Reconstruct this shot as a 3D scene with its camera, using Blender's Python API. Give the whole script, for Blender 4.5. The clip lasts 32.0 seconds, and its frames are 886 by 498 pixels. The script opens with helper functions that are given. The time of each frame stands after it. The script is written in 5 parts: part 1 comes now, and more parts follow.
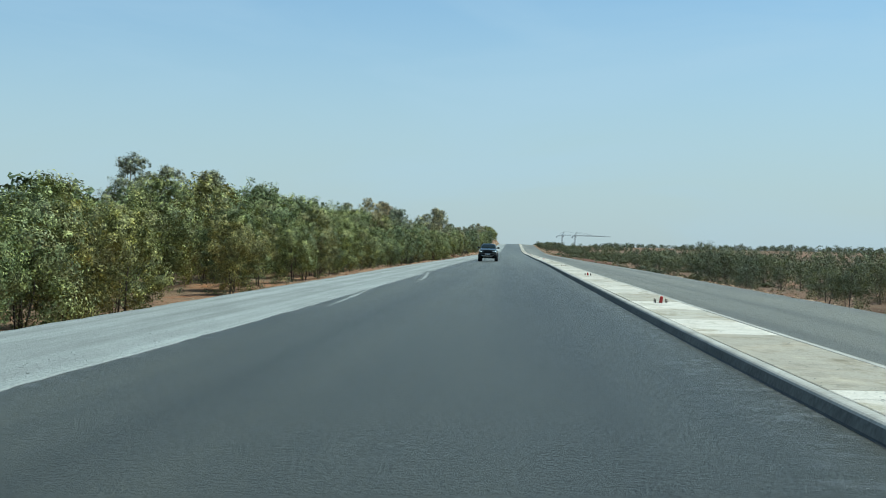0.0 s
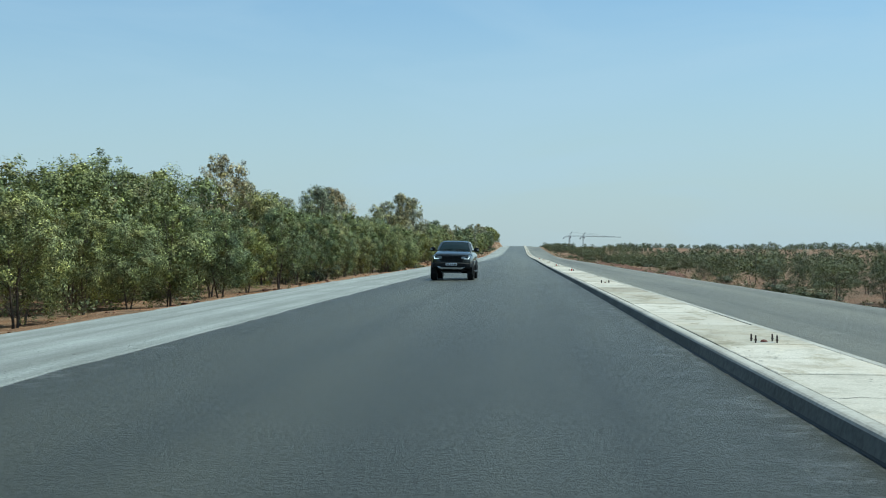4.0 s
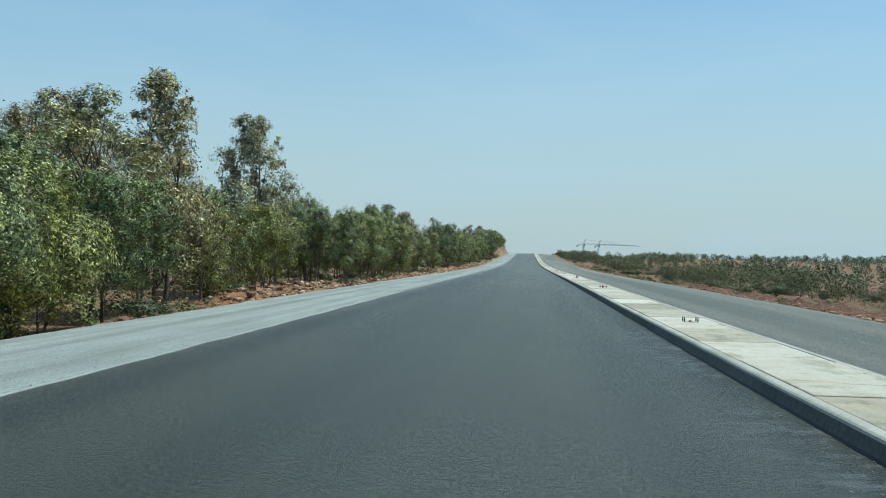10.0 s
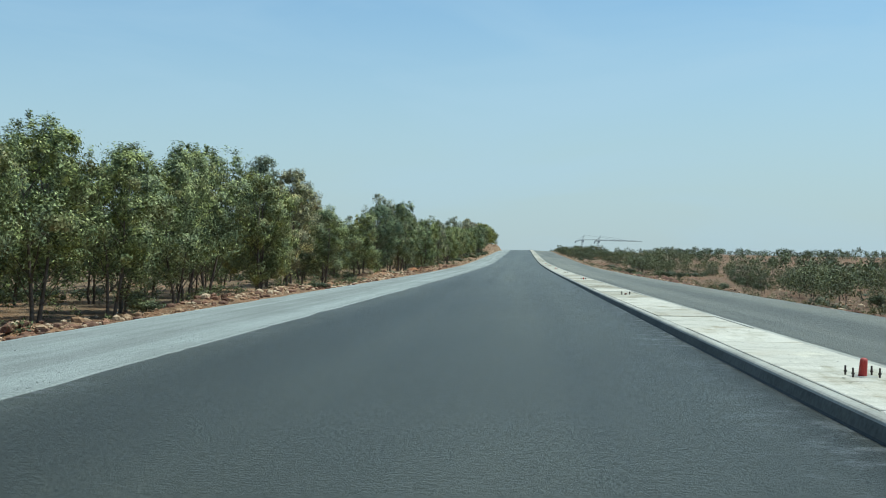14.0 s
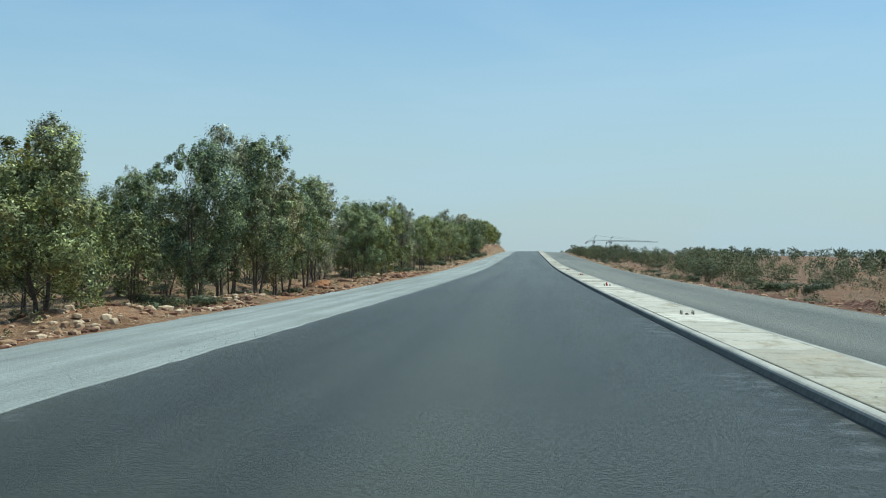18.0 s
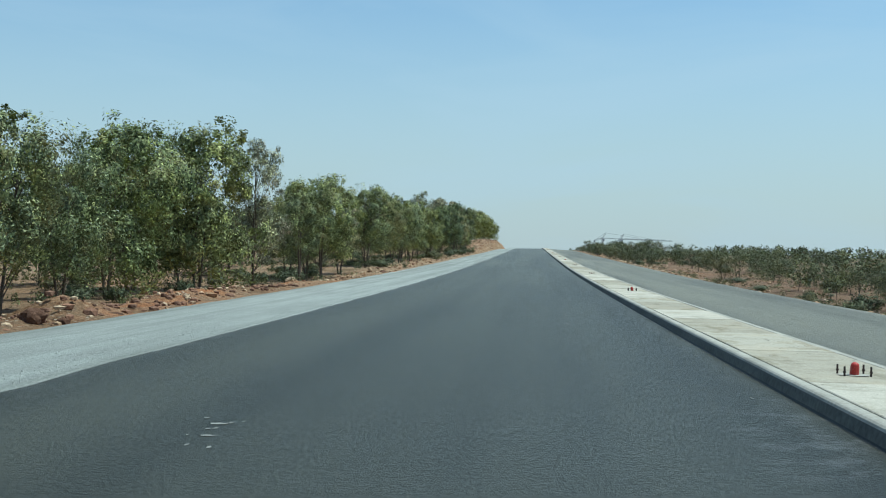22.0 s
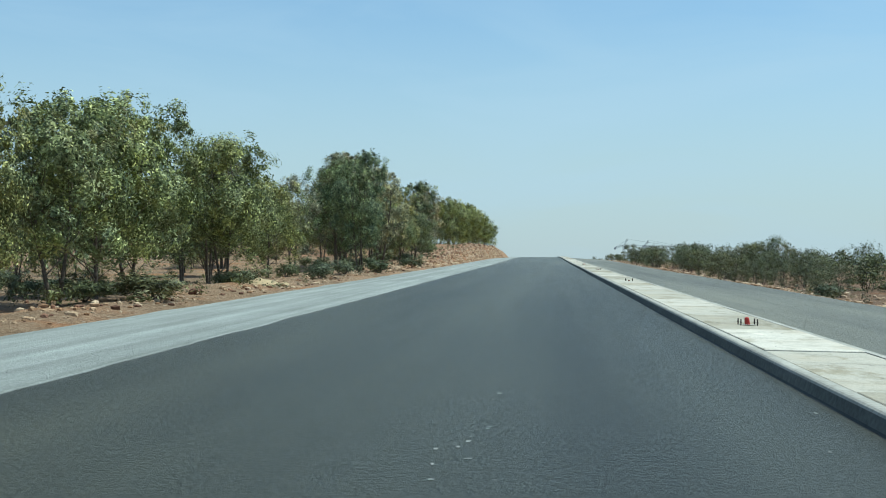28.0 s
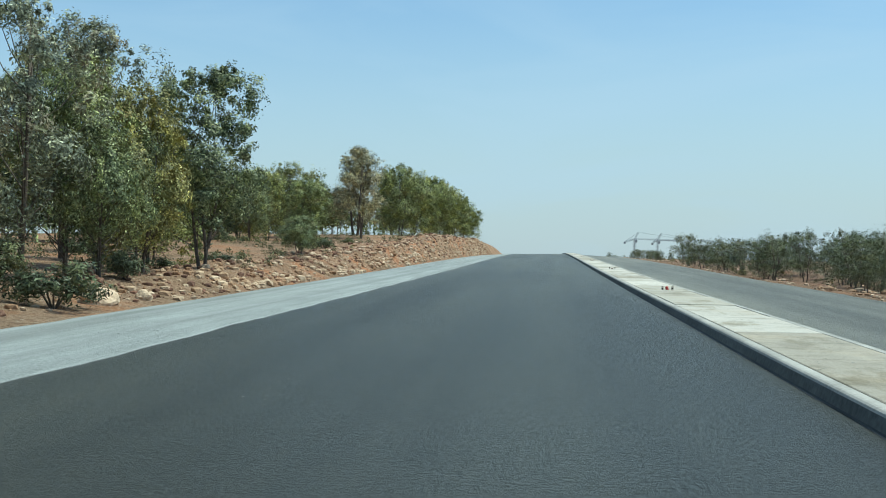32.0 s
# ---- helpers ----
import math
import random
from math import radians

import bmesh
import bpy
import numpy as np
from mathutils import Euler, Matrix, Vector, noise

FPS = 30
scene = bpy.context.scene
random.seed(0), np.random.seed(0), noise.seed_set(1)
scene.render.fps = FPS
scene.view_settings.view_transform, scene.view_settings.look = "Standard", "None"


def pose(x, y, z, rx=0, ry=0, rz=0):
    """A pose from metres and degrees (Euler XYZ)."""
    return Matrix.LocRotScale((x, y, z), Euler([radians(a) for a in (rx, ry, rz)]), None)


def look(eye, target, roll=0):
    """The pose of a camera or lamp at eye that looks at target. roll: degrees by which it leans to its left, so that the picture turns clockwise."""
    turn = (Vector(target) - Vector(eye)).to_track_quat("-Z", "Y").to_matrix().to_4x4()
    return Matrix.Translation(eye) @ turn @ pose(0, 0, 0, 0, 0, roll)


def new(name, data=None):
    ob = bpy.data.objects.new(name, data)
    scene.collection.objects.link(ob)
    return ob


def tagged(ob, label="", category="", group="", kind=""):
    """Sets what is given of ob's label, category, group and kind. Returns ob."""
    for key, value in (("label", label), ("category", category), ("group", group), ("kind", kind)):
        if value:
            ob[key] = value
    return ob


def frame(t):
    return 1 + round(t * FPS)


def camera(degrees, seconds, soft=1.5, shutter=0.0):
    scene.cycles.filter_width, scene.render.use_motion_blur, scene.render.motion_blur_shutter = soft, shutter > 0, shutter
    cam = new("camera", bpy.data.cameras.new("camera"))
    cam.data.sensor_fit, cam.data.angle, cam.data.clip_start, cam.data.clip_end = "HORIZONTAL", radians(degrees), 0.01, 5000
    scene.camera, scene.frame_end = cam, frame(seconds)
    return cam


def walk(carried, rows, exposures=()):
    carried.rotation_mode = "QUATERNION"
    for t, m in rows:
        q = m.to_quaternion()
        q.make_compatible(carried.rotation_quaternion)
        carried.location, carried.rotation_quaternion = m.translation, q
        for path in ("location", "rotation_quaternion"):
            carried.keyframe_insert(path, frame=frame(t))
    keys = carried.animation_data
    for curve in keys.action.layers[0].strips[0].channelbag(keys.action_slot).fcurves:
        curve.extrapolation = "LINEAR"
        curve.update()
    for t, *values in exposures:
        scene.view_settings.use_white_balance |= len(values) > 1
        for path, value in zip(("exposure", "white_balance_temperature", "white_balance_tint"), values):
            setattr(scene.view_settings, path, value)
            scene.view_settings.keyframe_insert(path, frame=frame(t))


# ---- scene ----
# ---------------------------------------------------------------- camera
cam = camera(43.8, 32.0, 1.0)

# road profile: height of the kerb foot every 20 m from y = -20
PROFILE = [0.0, -0.04, -0.04, 0.03, 0.10, 0.19, 0.27, 0.32, 0.35, 0.39, 0.43, 0.49, 0.57, 0.63, 0.68, 0.72, 0.77, 0.82,
           0.88, 0.96, 1.08, 1.21, 1.38, 1.61, 1.88, 2.21, 2.55, 2.90, 3.25, 3.62, 3.96, 4.32, 4.70, 5.09, 5.46, 5.82,
           6.14, 6.42, 6.62, 6.72, 6.70, 6.55, 6.30, 5.95]


def road_z(y):
    """Height of the road along its length; past the crest it falls away to the plain."""
    if y > 840:
        return 5.95 - 0.02 * (y - 840) if y < 1300 else -3.25
    f = max(0.0, (y + 20) / 20)
    i = min(int(f), len(PROFILE) - 2)
    u = f - i
    a, b = PROFILE[i], PROFILE[i + 1]
    m0 = (b - PROFILE[max(i - 1, 0)]) / 2
    m1 = (PROFILE[min(i + 2, len(PROFILE) - 1)] - a) / 2
    return (2 * u ** 3 - 3 * u * u + 1) * a + (u ** 3 - 2 * u * u + u) * m0 + (3 * u * u - 2 * u ** 3) * b + (u ** 3 - u * u) * m1


# seconds, metres along the road, metres aside, eye over the road, and the degrees of yaw, pitch and roll
ROWS = [
    (0.0, 0.00, 0.051, 1.421, -3.695, 0.072, 1.164),
    (0.5, 8.72, 0.139, 1.421, -3.804, 0.052, 1.011),
    (1.0, 17.45, 0.216, 1.420, -3.958, 0.136, 1.020),
    (1.5, 26.06, 0.324, 1.420, -4.033, 0.170, 0.798),
    (2.0, 34.58, 0.432, 1.420, -4.088, 0.284, 0.558),
    (2.5, 42.99, 0.489, 1.421, -4.057, 0.389, 0.420),
    (3.0, 51.33, 0.505, 1.423, -4.079, 0.400, 0.329),
    (3.5, 59.63, 0.496, 1.424, -3.977, 0.329, 0.265),
    (5.5, 92.71, 0.432, 1.430, -3.938, 0.201, 0.545),
    (6.0, 101.06, 0.455, 1.431, -3.984, 0.196, 0.787),
    (6.5, 109.50, 0.451, 1.425, -4.051, 0.055, 0.797),
    (7.0, 118.01, 0.468, 1.420, -4.108, -0.075, 0.771),
    (7.5, 126.49, 0.469, 1.414, -4.131, -0.151, 0.785),
    (8.0, 134.90, 0.485, 1.409, -4.201, -0.188, 0.618),
    (8.5, 143.32, 0.466, 1.416, -4.283, 0.018, 0.665),
    (9.0, 151.83, 0.424, 1.424, -4.330, 0.247, 0.930),
    (9.5, 160.33, 0.363, 1.431, -4.383, 0.460, 1.116),
    (10.0, 168.75, 0.270, 1.439, -4.421, 0.613, 1.295),
    (10.5, 177.11, 0.220, 1.437, -4.459, 0.694, 1.394),
    (11.0, 185.45, 0.235, 1.435, -4.429, 0.836, 1.327),
    (11.5, 193.80, 0.281, 1.434, -4.266, 0.928, 1.209),
    (12.0, 202.18, 0.305, 1.432, -4.076, 0.935, 1.005),
    (12.5, 210.57, 0.319, 1.428, -3.985, 0.876, 0.959),
    (13.0, 218.94, 0.280, 1.423, -4.001, 0.774, 0.816),
    (13.5, 227.22, 0.170, 1.419, -4.052, 0.626, 0.728),
    (15.5, 259.63, 0.033, 1.401, -4.613, 0.416, 1.218),
    (16.0, 268.04, 0.084, 1.397, -4.613, 0.479, 1.167),
    (16.5, 276.68, 0.081, 1.406, -4.650, 0.595, 1.061),
    (17.0, 285.31, 0.017, 1.416, -4.675, 0.769, 0.624),
    (17.5, 294.06, -0.030, 1.425, -4.629, 0.835, 0.490),
    (18.0, 302.94, -0.025, 1.435, -4.496, 0.653, 0.518),
    (18.5, 311.87, -0.004, 1.434, -4.378, 0.512, 0.766),
    (19.0, 320.80, -0.012, 1.433, -4.329, 0.440, 0.951),
    (19.5, 329.58, 0.002, 1.432, -4.349, 0.427, 1.204),
    (20.0, 338.23, 0.036, 1.431, -4.434, 0.493, 1.232),
    (20.5, 346.83, 0.085, 1.428, -4.495, 0.491, 1.256),
    (21.0, 355.38, 0.128, 1.424, -4.591, 0.489, 1.184),
    (21.5, 363.99, 0.183, 1.421, -4.672, 0.466, 1.079),
    (22.0, 372.70, 0.256, 1.418, -4.705, 0.524, 1.229),
    (22.5, 381.30, 0.310, 1.422, -4.821, 0.503, 1.145),
    (23.0, 389.87, 0.329, 1.426, -4.856, 0.463, 1.125),
    (23.5, 398.47, 0.307, 1.431, -4.852, 0.493, 1.213),
    (24.0, 407.06, 0.309, 1.435, -4.849, 0.564, 1.511),
    (24.5, 415.53, 0.275, 1.424, -4.898, 0.604, 1.791),
    (25.0, 423.95, 0.253, 1.412, -4.899, 0.990, 1.529),
    (25.5, 432.36, 0.259, 1.401, -4.850, 0.800, 1.932),
    (27.5, 466.11, 0.300, 1.403, -5.291, 1.145, 0.986),
    (28.0, 474.88, 0.263, 1.404, -5.346, 1.012, 0.895),
    (28.5, 483.65, 0.316, 1.397, -5.402, 1.062, 0.598),
    (29.0, 492.48, 0.332, 1.390, -5.496, 0.993, 0.267),
    (29.5, 501.33, 0.332, 1.383, -5.461, 0.973, 0.183),
    (30.0, 510.16, 0.343, 1.377, -5.436, 1.016, 0.414),
    (30.5, 518.94, 0.351, 1.378, -5.442, 1.107, 0.599),
    (31.0, 527.64, 0.359, 1.379, -5.532, 1.192, 0.766),
    (31.5, 536.28, 0.420, 1.396, -5.495, 1.031, 0.979),
    (32.0, 544.80, 0.372, 1.414, -5.477, 0.713, 0.915),
]


def carried_pose(s, x, h, yaw, pitch, roll):
    eye = Vector((x, s, road_z(s) + h))
    a, b = radians(yaw), radians(pitch)
    return look(eye, eye + Vector((math.sin(a) * math.cos(b), math.cos(a) * math.cos(b), math.sin(b))), roll)


walk(cam, [(t, carried_pose(*row)) for t, *row in ROWS], [(0.0, 0.25, 5800, -11), (23.0, 0.26, 5800, -11), (29.0, 0.35, 5800, -11), (32.0, 0.36, 5800, -11)])

# ---------------------------------------------------------------- world and sun
SUN_EL, SUN_AZ = radians(66), radians(78)
world = bpy.data.worlds.new("world")
scene.world = world
world.use_nodes = True
wn = world.node_tree
sky = wn.nodes.new("ShaderNodeTexSky")
sky.sky_type, sky.sun_disc = "NISHITA", False
sky.sun_elevation, sky.sun_rotation = SUN_EL, SUN_AZ
sky.altitude, sky.air_density, sky.dust_density, sky.ozone_density = 100, 1.0, 0.6, 1.5
wtc = wn.nodes.new("ShaderNodeTexCoord")
wsep = wn.nodes.new("ShaderNodeSeparateXYZ")
wn.links.new(wtc.outputs["Generated"], wsep.inputs[0])
haze = wn.nodes.new("ShaderNodeValToRGB")  # dusty haze that thins out upwards
haze.color_ramp.interpolation = "EASE"
haze.color_ramp.elements[0].position, haze.color_ramp.elements[0].color = 0.0, (0.85, 0.85, 0.85, 1)
haze.color_ramp.elements[1].position, haze.color_ramp.elements[1].color = 0.30, (0.0, 0.0, 0.0, 1)
wn.links.new(wsep.outputs[2], haze.inputs[0])
wmix = wn.nodes.new("ShaderNodeMix")
wmix.data_type = "RGBA"
wn.links.new(haze.outputs[0], wmix.inputs[0])
wn.links.new(sky.outputs[0], wmix.inputs[6])
wmix.inputs[7].default_value = (3.55, 3.85, 4.35, 1)
wmap = wn.nodes.new("ShaderNodeMapping")  # thin veils of cirrus drawn out across the sky
wmap.inputs["Rotation"].default_value = (0.0, 0.35, 0.5)
wmap.inputs["Scale"].default_value = (1.6, 1.2, 7.0)
wn.links.new(wtc.outputs["Generated"], wmap.inputs[0])
cirrus = wn.nodes.new("ShaderNodeTexNoise")
cirrus.inputs["Scale"].default_value, cirrus.inputs["Detail"].default_value, cirrus.inputs["Roughness"].default_value, cirrus.inputs["Distortion"].default_value = 1.7, 6.0, 0.55, 0.6
wn.links.new(wmap.outputs[0], cirrus.inputs["Vector"])
veil = wn.nodes.new("ShaderNodeValToRGB")
veil.color_ramp.elements[0].position, veil.color_ramp.elements[0].color = 0.46, (0.0, 0.0, 0.0, 1)
veil.color_ramp.elements[1].position, veil.color_ramp.elements[1].color = 0.72, (0.42, 0.42, 0.42, 1)
wn.links.new(cirrus.outputs["Fac"], veil.inputs[0])
wcloud = wn.nodes.new("ShaderNodeMix")
wcloud.data_type = "RGBA"
wn.links.new(veil.outputs[0], wcloud.inputs[0])
wn.links.new(wmix.outputs[2], wcloud.inputs[6])
wcloud.inputs[7].default_value = (3.75, 4.5, 5.6, 1)
wn.links.new(wcloud.outputs[2], wn.nodes["Background"].inputs[0])
wn.nodes["Background"].inputs[1].default_value = 0.115
lamp = bpy.data.lights.new("sun", "SUN")
lamp.energy, lamp.angle, lamp.color = 3.6, radians(0.55), (1.0, 0.95, 0.87)
sun = new("sun", lamp)
sun.matrix_world = look((60, 20, 90), Vector((60, 20, 90)) - Vector(
    (math.sin(SUN_AZ) * math.cos(SUN_EL), math.cos(SUN_AZ) * math.cos(SUN_EL), math.sin(SUN_EL))))


# ---------------------------------------------------------------- materials
def node_mat(name, rough=0.85, spec=0.3, metal=0.0):
    m = bpy.data.materials.new(name)
    m.use_nodes = True
    b = m.node_tree.nodes["Principled BSDF"]
    b.inputs["Roughness"].default_value = rough
    b.inputs["Specular IOR Level"].default_value = spec
    b.inputs["Metallic"].default_value = metal
    return m, m.node_tree, b


def noise_node(nt, scale, detail=4.0, rough=0.6, stretch=None, coord="Object"):
    tc = nt.nodes.new("ShaderNodeTexCoord")
    n = nt.nodes.new("ShaderNodeTexNoise")
    n.inputs["Scale"].default_value, n.inputs["Detail"].default_value, n.inputs["Roughness"].default_value = scale, detail, rough
    if stretch:
        mp = nt.nodes.new("ShaderNodeMapping")
        mp.inputs["Scale"].default_value = stretch
        nt.links.new(tc.outputs[coord], mp.inputs[0])
        nt.links.new(mp.outputs[0], n.inputs["Vector"])
    else:
        nt.links.new(tc.outputs[coord], n.inputs["Vector"])
    return n.outputs["Fac"]


def ramp(nt, fac, stops):
    r = nt.nodes.new("ShaderNodeValToRGB")
    el = r.color_ramp.elements
    while len(el) < len(stops):
        el.new(0.5)
    for e, (pos, col) in zip(el, stops):
        e.position, e.color = pos, (*col, 1)
    nt.links.new(fac, r.inputs[0])
    return r.outputs[0]


def mix(nt, fac, a, b, mode="MIX"):
    n = nt.nodes.new("ShaderNodeMix")
    n.data_type, n.blend_type = "RGBA", mode
    for sock, v in ((n.inputs[0], fac), (n.inputs[6], a), (n.inputs[7], b)):
        if isinstance(v, (int, float)):
            sock.default_value = v
        elif isinstance(v, tuple):
            sock.default_value = (*v, 1)
        else:
            nt.links.new(v, sock)
    return n.outputs[2]


def bump(nt, b, height, strength, dist):
    n = nt.nodes.new("ShaderNodeBump")
    n.inputs["Strength"].default_value, n.inputs["Distance"].default_value = strength, dist
    nt.links.new(height, n.inputs["Height"])
    nt.links.new(n.outputs[0], b.inputs["Normal"])


def surface(name, stops, fine, coarse, rough=0.85, spec=0.3, coarse_mix=((0.35, (0.75, 0.75, 0.75)), (0.7, (1.1, 1.1, 1.1))),
            bump_s=0.4, bump_d=0.01, stretch=None, metal=0.0):
    """A surface with grain at one scale and stains at another."""
    m, nt, b = node_mat(name, rough, spec, metal)
    f = noise_node(nt, fine, 5)
    base = ramp(nt, f, stops)
    c = ramp(nt, noise_node(nt, coarse, 4, 0.55, stretch), coarse_mix)
    nt.links.new(mix(nt, 1.0, base, c, "MULTIPLY"), b.inputs["Base Color"])
    bump(nt, b, f, bump_s, bump_d)
    return m


def paint(name, col, rough=0.4, spec=0.5, metal=0.0, dust=0.15):
    m, nt, b = node_mat(name, rough, spec, metal)
    f = noise_node(nt, 9.0, 4)
    d = ramp(nt, f, ((0.45, (0, 0, 0)), (0.8, (1, 1, 1))))
    sc = nt.nodes.new("ShaderNodeMath")
    sc.operation = "MULTIPLY"
    sc.inputs[1].default_value = dust
    nt.links.new(d, sc.inputs[0])
    nt.links.new(mix(nt, sc.outputs[0], col, (0.35, 0.30, 0.24)), b.inputs["Base Color"])
    return m


def asphalt_mat(name, tone, dust_edges=(), relief=0.07, gloss=0.43):
    """Rolled asphalt: coarse open grain, lane streaks, blotches and pale dust blown in from its edges."""
    m, nt, b = node_mat(name, gloss, 0.45)
    grain = noise_node(nt, 85.0, 3, 0.7)
    stones = noise_node(nt, 24.0, 3, 0.6)
    base = ramp(nt, stones, ((0.32, tuple(0.84 * c for c in tone)), (0.68, tuple(1.16 * c for c in tone))))
    lanes = ramp(nt, noise_node(nt, 1.0, 3, 0.5, (0.55, 0.006, 1)), ((0.32, (0.66, 0.655, 0.65)), (0.5, (0.98, 0.98, 0.98)), (0.68, (1.24, 1.22, 1.18))))
    blot = ramp(nt, noise_node(nt, 0.22, 5, 0.6, (1, 0.3, 1)), ((0.35, (0.88, 0.88, 0.89)), (0.7, (1.12, 1.11, 1.08))))
    col = mix(nt, 1.0, mix(nt, 1.0, base, lanes, "MULTIPLY"), blot, "MULTIPLY")
    old = ramp(nt, noise_node(nt, 1.0, 2, 0.5, (0.0, 0.004, 0)), ((0.35, (0.99, 0.99, 0.99)), (0.65, (1.11, 1.11, 1.10))))  # paved length by length
    col = mix(nt, 1.0, col, old, "MULTIPLY")
    if dust_edges:
        tc = nt.nodes.new("ShaderNodeTexCoord")
        sep = nt.nodes.new("ShaderNodeSeparateXYZ")
        nt.links.new(tc.outputs["Object"], sep.inputs[0])
        for x0, x1 in dust_edges:
            mr = nt.nodes.new("ShaderNodeMapRange")
            for i, v in enumerate((x0, x1, 0.0, 1.0)):
                mr.inputs[1 + i].default_value = v
            nt.links.new(sep.outputs[0], mr.inputs[0])
            smear = ramp(nt, noise_node(nt, 2.6, 7, 0.72), ((0.50, (0, 0, 0)), (0.62, (1, 1, 1))))
            reach = ramp(nt, noise_node(nt, 0.13, 3, 0.6, (0.3, 1.0, 1)), ((0.40, (0.12, 0.12, 0.12)), (0.58, (1, 1, 1))))
            patch = mix(nt, 1.0, smear, reach, "MULTIPLY")
            mul = nt.nodes.new("ShaderNodeMath")
            mul.operation = "MULTIPLY"
            nt.links.new(mr.outputs[0], mul.inputs[0])
            nt.links.new(patch, mul.inputs[1])
            along = nt.nodes.new("ShaderNodeMapRange")  # the cement work left most of it on the first stretch
            for i, v in enumerate((370.0, 430.0, 0.8, 0.12)):
                along.inputs[1 + i].default_value = v
            nt.links.new(sep.outputs[1], along.inputs[0])
            half = nt.nodes.new("ShaderNodeMath")
            half.operation = "MULTIPLY"
            nt.links.new(mul.outputs[0], half.inputs[0])
            nt.links.new(along.outputs[0], half.inputs[1])
            col = mix(nt, half.outputs[0], col, (0.34, 0.335, 0.315))
    nt.links.new(col, b.inputs["Base Color"])
    add = nt.nodes.new("ShaderNodeMath")
    nt.links.new(grain, add.inputs[0])
    nt.links.new(stones, add.inputs[1])
    lumps = nt.nodes.new("ShaderNodeMath")  # the open, pitted face that catches the sun
    nt.links.new(add.outputs[0], lumps.inputs[0])
    nt.links.new(noise_node(nt, 17.0, 2, 0.5), lumps.inputs[1])
    bump(nt, b, lumps.outputs[0], 1.0, relief)
    return m


def shoulder_mat():
    """Rolled crushed stone: fine pale grit, wheel tracks along it and a darker, coarser inner edge."""
    m, nt, b = node_mat("crushed_stone", 0.95, 0.15)
    grit = noise_node(nt, 24.0, 6, 0.75)
    base = ramp(nt, grit, ((0.28, (0.185, 0.195, 0.185)), (0.5, (0.30, 0.31, 0.295)), (0.74, (0.43, 0.44, 0.415))))
    track = ramp(nt, noise_node(nt, 1.0, 4, 0.55, (1.5, 0.018, 1)), ((0.34, (0.80, 0.80, 0.79)), (0.5, (0.98, 0.98, 0.98)), (0.66, (1.14, 1.14, 1.14))))
    blot = ramp(nt, noise_node(nt, 0.8, 5, 0.65, (1, 0.25, 1)), ((0.32, (0.84, 0.84, 0.83)), (0.68, (1.1, 1.1, 1.1))))
    nt.links.new(mix(nt, 1.0, mix(nt, 1.0, base, track, "MULTIPLY"), blot, "MULTIPLY"), b.inputs["Base Color"])
    bump(nt, b, grit, 0.9, 0.03)
    return m


